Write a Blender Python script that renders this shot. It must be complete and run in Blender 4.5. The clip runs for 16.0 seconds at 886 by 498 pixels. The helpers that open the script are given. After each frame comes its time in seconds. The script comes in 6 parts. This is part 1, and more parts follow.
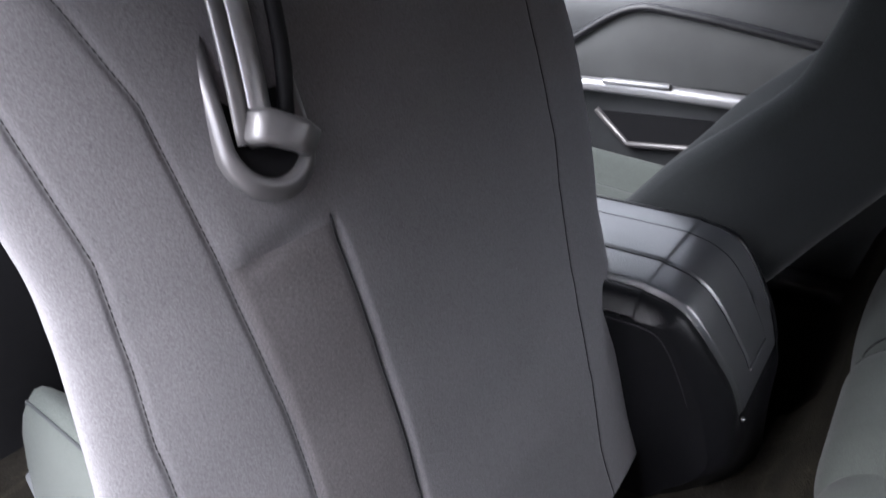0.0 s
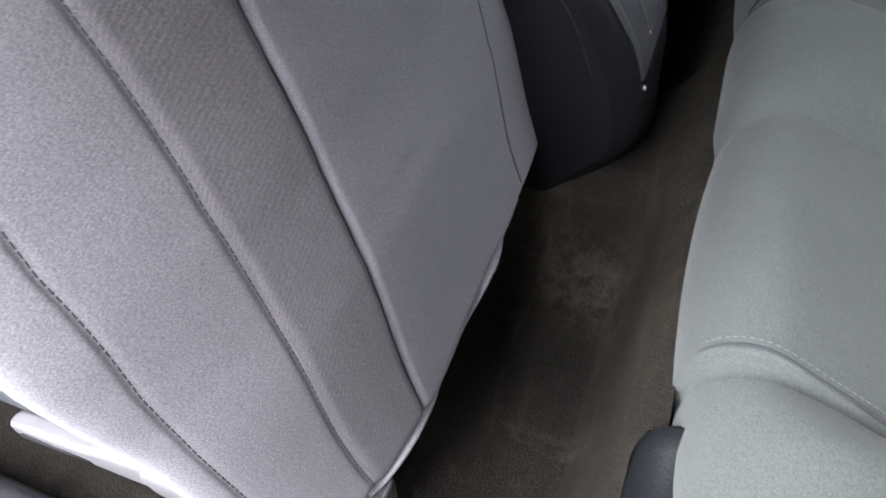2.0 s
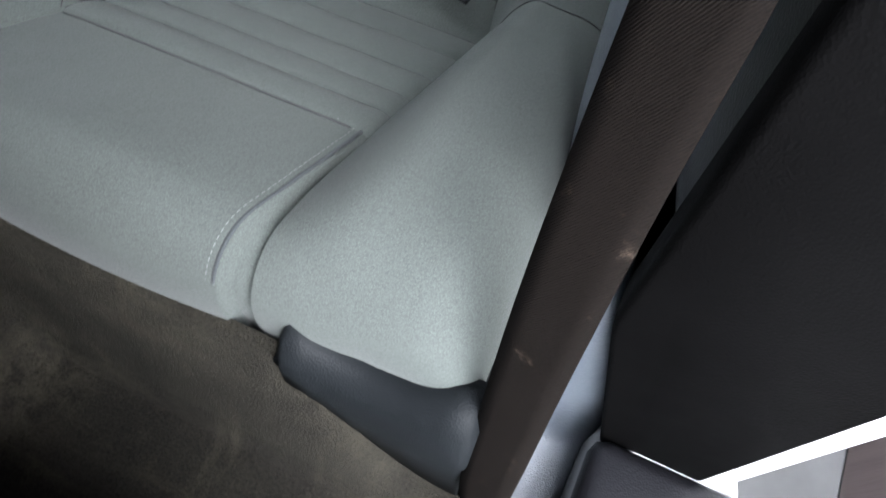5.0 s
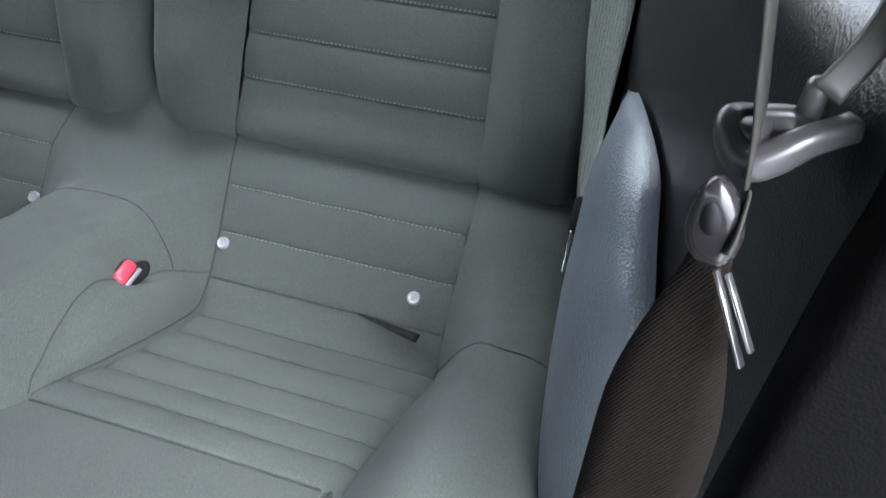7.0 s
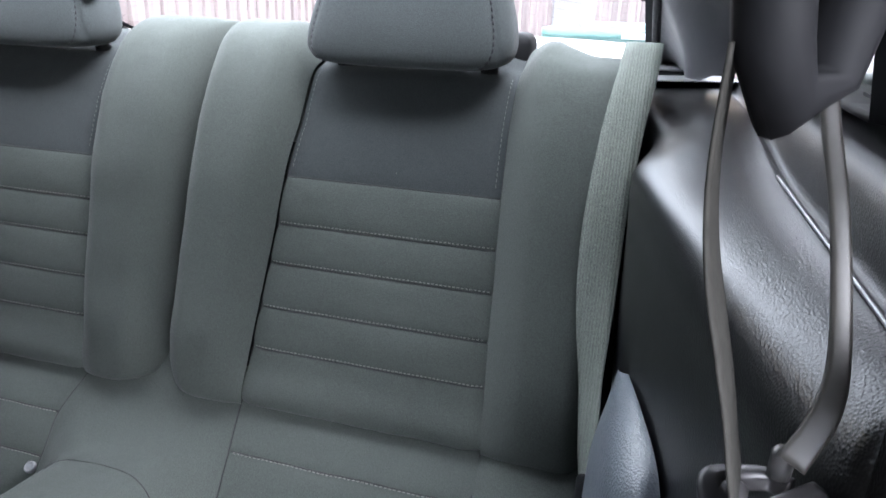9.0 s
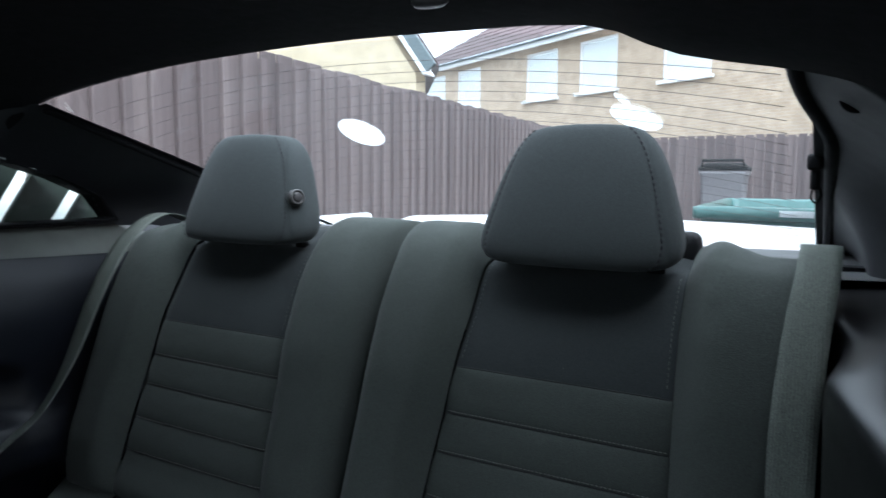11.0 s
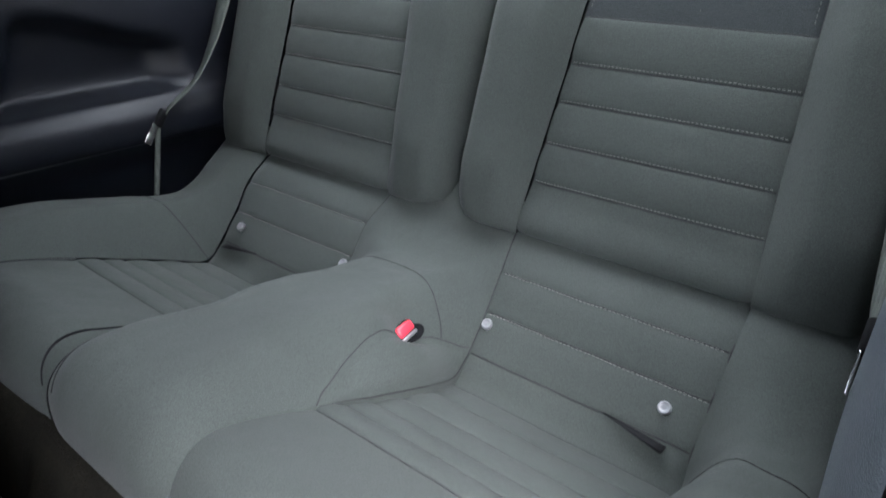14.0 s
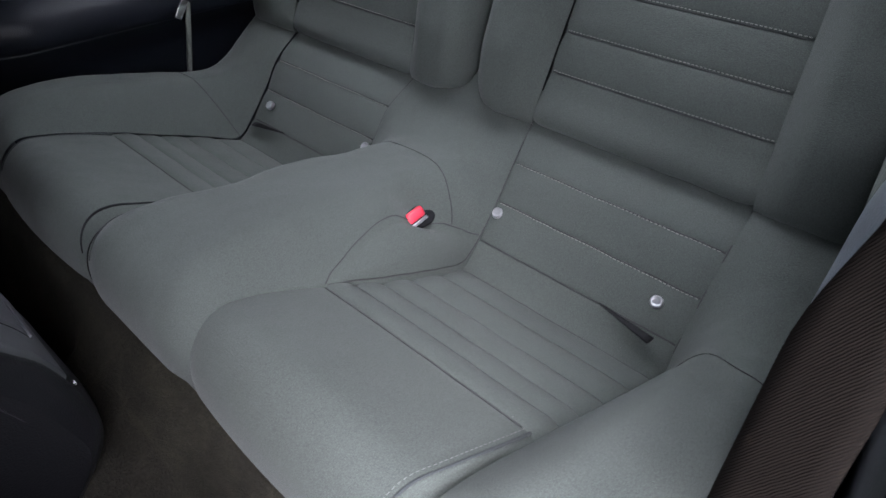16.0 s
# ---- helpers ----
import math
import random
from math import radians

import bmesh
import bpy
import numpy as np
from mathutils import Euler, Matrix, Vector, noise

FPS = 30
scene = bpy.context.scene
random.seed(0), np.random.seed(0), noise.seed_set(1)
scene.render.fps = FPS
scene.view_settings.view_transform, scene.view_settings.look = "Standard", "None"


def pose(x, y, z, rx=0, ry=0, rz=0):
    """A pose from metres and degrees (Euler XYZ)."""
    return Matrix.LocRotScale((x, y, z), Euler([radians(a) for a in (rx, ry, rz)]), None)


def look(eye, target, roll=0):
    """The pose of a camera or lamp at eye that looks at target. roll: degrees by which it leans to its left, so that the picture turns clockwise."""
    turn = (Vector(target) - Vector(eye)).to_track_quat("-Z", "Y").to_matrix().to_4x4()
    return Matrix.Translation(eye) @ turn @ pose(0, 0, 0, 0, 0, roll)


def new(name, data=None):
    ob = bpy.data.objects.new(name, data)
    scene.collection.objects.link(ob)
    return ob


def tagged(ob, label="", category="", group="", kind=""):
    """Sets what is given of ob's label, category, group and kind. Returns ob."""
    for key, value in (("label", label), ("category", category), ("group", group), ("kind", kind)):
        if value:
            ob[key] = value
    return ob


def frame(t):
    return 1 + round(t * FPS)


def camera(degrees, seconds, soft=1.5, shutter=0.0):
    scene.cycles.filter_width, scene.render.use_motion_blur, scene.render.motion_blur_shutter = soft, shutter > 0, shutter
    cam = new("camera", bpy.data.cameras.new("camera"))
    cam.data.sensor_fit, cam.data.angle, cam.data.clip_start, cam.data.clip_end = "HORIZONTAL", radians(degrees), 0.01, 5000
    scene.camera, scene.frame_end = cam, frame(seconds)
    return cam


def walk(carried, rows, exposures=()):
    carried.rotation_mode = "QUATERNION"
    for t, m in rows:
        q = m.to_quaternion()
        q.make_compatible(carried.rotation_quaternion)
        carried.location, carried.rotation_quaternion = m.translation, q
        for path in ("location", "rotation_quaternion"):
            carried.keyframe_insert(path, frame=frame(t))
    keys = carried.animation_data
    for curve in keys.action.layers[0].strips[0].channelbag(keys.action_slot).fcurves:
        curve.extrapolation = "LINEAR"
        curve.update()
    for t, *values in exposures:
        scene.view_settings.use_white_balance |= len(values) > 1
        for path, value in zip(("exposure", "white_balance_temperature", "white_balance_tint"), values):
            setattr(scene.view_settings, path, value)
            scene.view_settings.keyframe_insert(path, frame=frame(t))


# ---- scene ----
cam = camera(67.4, 16.0, 1.5, 0.3)
PATH = [
    (0, (-0.782, 0.589, 1.185), (0.621, 1.676, 0.262), -3.4),
    (0.5, (-0.789, 0.594, 1.117), (0.611, 1.556, 0.062), -3.3),
    (1, (-0.796, 0.617, 1.08), (0.583, 1.432, -0.118), -3.0),
    (1.5, (-0.789, 0.631, 1.054), (0.543, 1.325, -0.267), -2.8),
    (2, (-0.767, 0.654, 1.056), (0.472, 1.185, -0.421), -3.0),
    (2.3, (-0.758, 0.641, 1.064), (0.475, 1.033, -0.462), -4.0),
    (2.6, (-0.748, 0.668, 1.069), (0.453, 0.9, -0.514), -3.5),
    (2.8, (-0.741, 0.688, 1.064), (0.472, 0.764, -0.511), -2.9),
    (3, (-0.731, 0.719, 1.056), (0.451, 0.564, -0.542), -2.5),
    (3.3, (-0.715, 0.742, 1.036), (0.238, 0.378, -0.668), -1.6),
    (3.5, (-0.703, 0.761, 1.024), (0.091, 0.251, -0.74), 0.7),
    (3.7, (-0.697, 0.764, 1.007), (-0.022, 0.174, -0.784), 2.2),
    (5.8, (-0.632, 0.663, 1.1), (-0.338, -0.332, -0.6), 3.2),
    (6, (-0.631, 0.663, 1.104), (-0.303, -0.429, -0.539), 2.7),
    (6.5, (-0.621, 0.672, 1.116), (-0.257, -0.631, -0.357), 2.8),
    (7, (-0.617, 0.676, 1.129), (-0.214, -0.804, -0.155), 2.9),
    (7.5, (-0.614, 0.677, 1.145), (-0.182, -0.905, 0.0), 2.5),
    (8, (-0.613, 0.676, 1.162), (-0.151, -0.996, 0.166), 2.1),
    (8.5, (-0.614, 0.677, 1.174), (-0.124, -1.065, 0.32), 1.8),
    (8.7, (-0.613, 0.678, 1.179), (-0.118, -1.092, 0.392), 1.7),
    (10.8, (-0.593, 0.709, 1.244), (0.257, -1.08, 0.964), 0.2),
    (11, (-0.588, 0.714, 1.229), (0.361, -1.032, 1.009), 0.4),
    (11.5, (-0.587, 0.72, 1.226), (0.553, -0.913, 1.042), 0.2),
    (12, (-0.588, 0.711, 1.213), (0.664, -0.839, 1.041), -0.1),
    (12.5, (-0.589, 0.707, 1.179), (0.679, -0.828, 0.99), -0.3),
    (13, (-0.6, 0.729, 1.141), (0.642, -0.769, 0.677), -0.5),
    (13.5, (-0.613, 0.747, 1.111), (0.575, -0.696, 0.4), -0.3),
    (14, (-0.623, 0.767, 1.094), (0.508, -0.607, 0.181), -0.9),
    (14.5, (-0.631, 0.775, 1.085), (0.451, -0.509, -0.001), -1.2),
    (15, (-0.631, 0.783, 1.083), (0.42, -0.444, -0.096), -1.5),
    (15.5, (-0.638, 0.783, 1.104), (0.413, -0.405, -0.115), -1.5),
    (16, (-0.676, 0.742, 1.125), (0.438, -0.379, -0.101), -1.5),
]
EXPOSURES = [(0.0, 3.6, 6250, 16), (1.0, 3.9, 6250, 14), (2.5, 4.15, 6200, 16), (3.5, 4.0, 6200, 16), (6.0, 4.22, 5950, 8), (8.5, 4.65, 6050, 14), (9.5, 3.5, 5850, 9), (11.0, 2.25, 5620, 5), (12.5, 2.25, 5620, 5), (13.0, 2.8, 5350, 2), (13.5, 3.85, 5650, 5), (14.0, 4.2, 6000, 11), (15.0, 4.08, 6080, 16), (16.0, 4.0, 6050, 16)]
walk(cam, [(t, look(eye, target, roll)) for t, eye, target, roll in PATH], EXPOSURES)

# ---- light ----
world = bpy.data.worlds.new("overcast")
scene.world = world
world.use_nodes = True
wn = world.node_tree
sky = wn.nodes.new("ShaderNodeTexSky")
sky.sky_type, sky.sun_disc = "NISHITA", False
SUN_UP, SUN_ROUND = 46, 308
sky.sun_elevation, sky.sun_rotation = radians(SUN_UP), radians(SUN_ROUND)
sky.air_density, sky.dust_density, sky.ozone_density = 1.0, 2.0, 1.0
# a cloud deck over the clear sky, brighter overhead
way = wn.nodes.new("ShaderNodeTexCoord")
axes = wn.nodes.new("ShaderNodeSeparateXYZ")
deck = wn.nodes.new("ShaderNodeMapRange")
deck.inputs["From Min"].default_value, deck.inputs["From Max"].default_value = 0.0, 1.0
deck.inputs["To Min"].default_value, deck.inputs["To Max"].default_value = 2.8, 10.0
cloud = wn.nodes.new("ShaderNodeMix")
cloud.data_type = "RGBA"
cloud.inputs[0].default_value = 0.75
wn.links.new(way.outputs["Generated"], axes.inputs["Vector"])
wn.links.new(axes.outputs["Z"], deck.inputs["Value"])
wn.links.new(sky.outputs["Color"], cloud.inputs[6])
wn.links.new(deck.outputs["Result"], cloud.inputs[7])
wn.links.new(cloud.outputs[2], wn.nodes["Background"].inputs["Color"])
wn.nodes["Background"].inputs["Strength"].default_value = 0.138
sun = new("sun", bpy.data.lights.new("sun", "SUN"))
sun.data.energy, sun.data.angle, sun.data.color = 0.85, radians(45), (0.97, 0.98, 1.0)
sun.matrix_world = look((math.sin(radians(SUN_ROUND)) * math.cos(radians(SUN_UP)), math.cos(radians(SUN_ROUND)) * math.cos(radians(SUN_UP)), math.sin(radians(SUN_UP))), (0, 0, 0))

# ---- tools ----


def mesh_of(name, vf, mat, smooth=True):
    me = bpy.data.meshes.new(name)
    me.from_pydata([tuple(map(float, v)) for v in vf[0]], [], vf[1])
    me.polygons.foreach_set("use_smooth", [smooth] * len(me.polygons))
    me.materials.append(mat)
    me.update()
    return me


def thing(name, at, label, category, group="", kind=""):
    ob = new(name)
    ob.empty_display_size = 0.05
    ob.location = at
    return tagged(ob, label, category, group, kind)


def part(name, vf, mat, parent=None, label="", smooth=True, kind=""):
    """One mesh in world places, under a thing or a part."""
    ob = new(name, vf if isinstance(vf, bpy.types.Mesh) else mesh_of(name, vf, mat, smooth))
    if parent is not None:
        ob.parent = parent
        root = parent
        while root.parent is not None:
            root = root.parent
        ob.matrix_parent_inverse = Matrix.Translation(-root.location) if parent is root else Matrix()
    return tagged(ob, label, kind=kind)


def solo(name, vf, mat, label, category, group="", kind="", smooth=True):
    return tagged(new(name, mesh_of(name, vf, mat, smooth)), label, category, group, kind)


def grid(fn, us, vs, ring=False):
    """A sheet fn(u, v); ring: closed along u."""
    us, vs = list(us), list(vs)
    n, m = len(us), len(vs)
    verts = [fn(u, v) for v in vs for u in us]
    faces = []
    for j in range(m - 1):
        for i in range(n if ring else n - 1):
            a, b = j * n + i, j * n + (i + 1) % n
            faces.append((a, b, b + n, a + n))
    return verts, faces


def flip(vf):
    return vf[0], [tuple(reversed(f)) for f in vf[1]]


def join(*parts):
    verts, faces = [], []
    for v, f in parts:
        k = len(verts)
        verts += list(v)
        faces += [tuple(i + k for i in q) for q in f]
    return verts, faces


def moved(vf, m):
    return [tuple(m @ Vector(v)) for v in vf[0]], vf[1]


def lin(a, b, n):
    return [a + (b - a) * i / (n - 1) for i in range(n)]


def spline(pts, k):
    """Catmull-Rom through pts at the real index k."""
    n = len(pts)
    i = min(max(int(math.floor(k)), 0), n - 2)
    t = k - i
    p = [np.array(pts[min(max(j, 0), n - 1)], float) for j in (i - 1, i, i + 1, i + 2)]
    return 0.5 * ((2 * p[1]) + (p[2] - p[0]) * t + (2 * p[0] - 5 * p[1] + 4 * p[2] - p[3]) * t * t + (3 * p[1] - p[0] - 3 * p[2] + p[3]) * t ** 3)


def curve_pts(pts, n):
    return [spline(pts, (len(pts) - 1) * i / (n - 1)) for i in range(n)]


def loft(rings, caps=True):
    """Rings of equal length, joined one to the next."""
    n = len(rings[0])
    verts = [p for r in rings for p in r]
    faces = []
    for j in range(len(rings) - 1):
        for i in range(n):
            a, b = j * n + i, j * n + (i + 1) % n
            faces.append((a, b, b + n, a + n))
    if caps:
        faces.append(tuple(range(n - 1, -1, -1)))
        faces.append(tuple(range((len(rings) - 1) * n, len(rings) * n)))
    return verts, faces


def sweep(path, section, up=(0, 0, 1)):
    """A section of (side, up) offsets along a path; section may be a function of the path's fraction."""
    rings = []
    path = [Vector(tuple(p)) for p in path]
    last = Vector(up)
    for i, p in enumerate(path):
        d = (path[min(i + 1, len(path) - 1)] - path[max(i - 1, 0)]).normalized()
        s = d.cross(last).normalized()
        u = s.cross(d).normalized()
        last = u
        sec = section(i / (len(path) - 1)) if callable(section) else section
        rings.append([tuple(p + s * a + u * b) for a, b in sec])
    return loft(rings)


def circle(r, n=10, squash=1.0):
    return [(r * math.cos(2 * math.pi * i / n), r * squash * math.sin(2 * math.pi * i / n)) for i in range(n)]


def round_rect(w, h, r, n=4):
    out = []
    for cx, cy, a0 in ((w / 2 - r, h / 2 - r, 0), (-w / 2 + r, h / 2 - r, 90), (-w / 2 + r, -h / 2 + r, 180), (w / 2 - r, -h / 2 + r, 270)):
        for i in range(n + 1):
            a = radians(a0 + 90 * i / n)
            out.append((cx + r * math.cos(a), cy + r * math.sin(a)))
    return out


def box(sx, sy, sz, bevel=0.0, m=None, segments=2):
    bm = bmesh.new()
    bmesh.ops.create_cube(bm, size=1)
    bmesh.ops.scale(bm, vec=(sx, sy, sz), verts=bm.verts)
    if bevel:
        bmesh.ops.bevel(bm, geom=bm.edges[:], offset=bevel, segments=segments, profile=0.5, affect="EDGES")
    bm.verts.ensure_lookup_table()
    vf = [tuple(v.co) for v in bm.verts], [tuple(v.index for v in f.verts) for f in bm.faces]
    bm.free()
    return moved(vf, m) if m is not None else vf


def disc_stack(rings, n=24, m=None):
    """A turned piece: (radius, height) rows from bottom to top."""
    vf = loft([[(r * math.cos(2 * math.pi * i / n), r * math.sin(2 * math.pi * i / n), h) for i in range(n)] for r, h in rings])
    return moved(vf, m) if m is not None else vf


def dashes(points, normals, length, width, step, lift=0.0006):
    """Thread: short raised stitches along a line of points."""
    out = []
    pts = [Vector(tuple(p)) for p in points]
    nor = [Vector(tuple(q)).normalized() for q in normals]
    run, nxt = 0.0, step / 2
    for i in range(len(pts) - 1):
        seg = (pts[i + 1] - pts[i]).length
        while nxt <= run + seg and seg > 0:
            f = (nxt - run) / seg
            c, q = pts[i].lerp(pts[i + 1], f), nor[i]
            d = (pts[i + 1] - pts[i]).normalized()
            s = d.cross(q).normalized()
            q2 = s.cross(d)
            v = []
            for a, b, h in ((-1, -1, 0), (1, -1, 0), (1, 1, 0), (-1, 1, 0), (-0.6, 0, 1), (0.6, 0, 1)):
                v.append(tuple(c + d * (a * length / 2) + s * (b * width / 2) + q2 * (lift + h * width * 0.6)))
            out.append((v, [(0, 1, 5, 4), (1, 2, 5), (2, 3, 4, 5), (3, 0, 4)]))
            nxt += step
        run += seg
    return join(*out)


def smooth01(t):
    t = min(max(t, 0.0), 1.0)
    return t * t * (3 - 2 * t)


def rise(t):
    return math.sin(math.pi / 2 * min(max(t, 0.0), 1.0))


# ---- materials ----


def material(name, colour, rough=0.6, metal=0.0, spec=0.5):
    mat = bpy.data.materials.new(name)
    mat.use_nodes = True
    p = mat.node_tree.nodes["Principled BSDF"]
    p.inputs["Base Color"].default_value = (*colour, 1)
    p.inputs["Roughness"].default_value, p.inputs["Metallic"].default_value = rough, metal
    p.inputs["Specular IOR Level"].default_value = spec
    return mat, mat.node_tree, p


def place(nt, scale=(1, 1, 1), turn=(0, 0, 0)):
    """World-sized coordinates."""
    tc = nt.nodes.new("ShaderNodeTexCoord")
    mp = nt.nodes.new("ShaderNodeMapping")
    mp.inputs["Scale"].default_value, mp.inputs["Rotation"].default_value = scale, [radians(a) for a in turn]
    nt.links.new(tc.outputs["Object"], mp.inputs["Vector"])
    return mp.outputs["Vector"]


def noise_tex(nt, vec, scale, detail=4.0, rough=0.55):
    n = nt.nodes.new("ShaderNodeTexNoise")
    n.inputs["Scale"].default_value, n.inputs["Detail"].default_value, n.inputs["Roughness"].default_value = scale, detail, rough
    nt.links.new(vec, n.inputs["Vector"])
    return n.outputs["Fac"]


def ramp(nt, fac, stops):
    r = nt.nodes.new("ShaderNodeValToRGB")
    while len(r.color_ramp.elements) < len(stops):
        r.color_ramp.elements.new(0.5)
    for e, (at, c) in zip(r.color_ramp.elements, stops):
        e.position, e.color = at, (*c, 1) if len(c) == 3 else c
    nt.links.new(fac, r.inputs["Fac"])
    return r.outputs["Color"]


def mix(nt, fac, a, b, how="MIX"):
    m = nt.nodes.new("ShaderNodeMix")
    m.data_type, m.blend_type = "RGBA", how
    for sock, val in ((m.inputs[0], fac), (m.inputs[6], a), (m.inputs[7], b)):
        if isinstance(val, (int, float)):
            sock.default_value = val
        elif isinstance(val, tuple):
            sock.default_value = (*val, 1)
        else:
            nt.links.new(val, sock)
    return m.outputs[2]


def bump(nt, p, height, strength, distance, onto=None):
    b = nt.nodes.new("ShaderNodeBump")
    b.inputs["Strength"].default_value, b.inputs["Distance"].default_value = strength, distance
    nt.links.new(height, b.inputs["Height"])
    if onto is not None:
        nt.links.new(onto, b.inputs["Normal"])
    nt.links.new(b.outputs["Normal"], p.inputs["Normal"])
    return b.outputs["Normal"]


def shades(colour, f):
    return tuple(min(1.0, c * f) for c in colour)


def fabric(name, colour, weave=900.0, turn=(0, 0, 0), ribs=0.0, sheen=0.06):
    """Knitted cover cloth: fine even weave, soft blotches, a few light specks of lint."""
    mat, nt, p = material(name, colour, 0.95, 0, 0.15)
    v = place(nt)
    big = noise_tex(nt, v, 6.0, 3.0)
    fine = noise_tex(nt, v, 720.0, 3.0, 0.7)
    lint = noise_tex(nt, v, 190.0, 1.0)
    c = ramp(nt, big, ((0.3, shades(colour, 0.90)), (0.7, shades(colour, 1.10))))
    c = mix(nt, 0.45, c, ramp(nt, fine, ((0.3, shades(colour, 0.6)), (0.7, shades(colour, 1.45)))))
    knit = nt.nodes.new("ShaderNodeTexVoronoi")
    knit.inputs["Scale"].default_value, knit.inputs["Randomness"].default_value = 780.0, 1.0
    nt.links.new(v, knit.inputs["Vector"])
    c = mix(nt, 1.0, c, ramp(nt, knit.outputs["Distance"], ((0.10, (1.0, 1.0, 1.0)), (0.75, (0.74, 0.74, 0.74)))), "MULTIPLY")
    c = mix(nt, ramp(nt, lint, ((0.83, (0, 0, 0)), (0.87, (0.4, 0.4, 0.4)))), c, (0.3, 0.3, 0.28))
    nt.links.new(c, p.inputs["Base Color"])
    p.inputs["Sheen Weight"].default_value, p.inputs["Sheen Roughness"].default_value = sheen, 0.5
    rib = noise_tex(nt, place(nt, (weave * 0.3, weave, weave), turn), 1.0, 2.0)
    n1 = bump(nt, p, rib, 0.6, 0.0007)
    if ribs:
        w = nt.nodes.new("ShaderNodeTexWave")
        w.inputs["Scale"].default_value, w.inputs["Distortion"].default_value, w.inputs["Detail Scale"].default_value = 0.314 / ribs, 0.6, 3.0
        nt.links.new(place(nt, (1, 1, 1), (0, 69, 90)), w.inputs["Vector"])
        n1 = bump(nt, p, w.outputs["Fac"], 0.15, 0.0004, n1)
        nt.links.new(mix(nt, ramp(nt, w.outputs["Fac"], ((0.1, (0.10, 0.10, 0.10)), (0.7, (0, 0, 0)))), c, shades(colour, 0.35)), p.inputs["Base Color"])
    bump(nt, p, noise_tex(nt, v, 14.0, 2.0), 0.10, 0.004, n1)
    return mat


def plastic(name, colour, rough=0.45, grain=420.0, depth=0.35, spec=0.5, scuff=0.08):
    """Moulded plastic with a leather grain and faint scuffs."""
    mat, nt, p = material(name, colour, rough, 0, spec)
    v = place(nt)
    vo = nt.nodes.new("ShaderNodeTexVoronoi")
    vo.inputs["Scale"].default_value = grain
    nt.links.new(v, vo.inputs["Vector"])
    big = noise_tex(nt, v, 9.0, 5.0)
    c = ramp(nt, big, ((0.35, shades(colour, 0.85)), (0.75, shades(colour, 1.2))))
    nt.links.new(c, p.inputs["Base Color"])
    r = nt.nodes.new("ShaderNodeMapRange")
    r.inputs["To Min"].default_value, r.inputs["To Max"].default_value = rough - scuff, rough + scuff
    nt.links.new(noise_tex(nt, v, 30.0, 6.0), r.inputs["Value"])
    nt.links.new(r.outputs["Result"], p.inputs["Roughness"])
    n1 = bump(nt, p, vo.outputs["Distance"], depth, 0.0007)
    bump(nt, p, noise_tex(nt, v, 60.0, 2.0), 0.02, 0.0010, n1)
    return mat


def plain(name, colour, rough=0.5, metal=0.0, spread=0.12, scale=25.0, spec=0.5):
    mat, nt, p = material(name, colour, rough, metal, spec)
    v = place(nt)
    nt.links.new(ramp(nt, noise_tex(nt, v, scale, 5.0), ((0.3, shades(colour, 1 - spread)), (0.7, shades(colour, 1 + spread)))), p.inputs["Base Color"])
    r = nt.nodes.new("ShaderNodeMapRange")
    r.inputs["To Min"].default_value, r.inputs["To Max"].default_value = max(0.02, rough - 0.08), min(1, rough + 0.08)
    nt.links.new(noise_tex(nt, v, scale * 3, 4.0), r.inputs["Value"])
    nt.links.new(r.outputs["Result"], p.inputs["Roughness"])
    return mat


def twill(name, colour, worn, rib, across, deep=0.30, high=2.1, rubbed=0.8, spec=0.3):
    """Belt webbing: ribs along a line, broken up by the weave, rubbed pale in places."""
    mat, nt, p = material(name, colour, 0.8, 0, spec)
    v = place(nt)
    dot = nt.nodes.new("ShaderNodeVectorMath")
    dot.operation = "DOT_PRODUCT"
    dot.inputs[1].default_value = Vector(across).normalized() * (2 * math.pi / rib)
    nt.links.new(v, dot.inputs[0])
    wob = nt.nodes.new("ShaderNodeMath")
    wob.operation = "MULTIPLY_ADD"
    wob.inputs[1].default_value = 4.0
    nt.links.new(noise_tex(nt, v, 160.0, 2.0), wob.inputs[0])
    nt.links.new(dot.outputs["Value"], wob.inputs[2])
    wave = nt.nodes.new("ShaderNodeMath")
    wave.operation = "SINE"
    nt.links.new(wob.outputs[0], wave.inputs[0])
    up = nt.nodes.new("ShaderNodeMapRange")
    up.inputs["From Min"].default_value = -1.0
    nt.links.new(wave.outputs[0], up.inputs["Value"])
    fac = up.outputs["Result"]
    c = ramp(nt, fac, ((0.25, shades(colour, deep)), (0.85, shades(colour, high))))
    c = mix(nt, ramp(nt, noise_tex(nt, v, 45.0, 8.0, 0.8), ((0.60, (0, 0, 0)), (0.70, (rubbed, rubbed, rubbed)))), c, worn)
    weave = noise_tex(nt, v, 900.0, 2.0)
    c = mix(nt, 0.45, c, ramp(nt, weave, ((0.36, shades(colour, 0.25)), (0.64, shades(colour, 2.0)))))
    nt.links.new(c, p.inputs["Base Color"])
    bump(nt, p, weave, 0.5, 0.0006, bump(nt, p, fac, 0.5, 0.0008))
    return mat


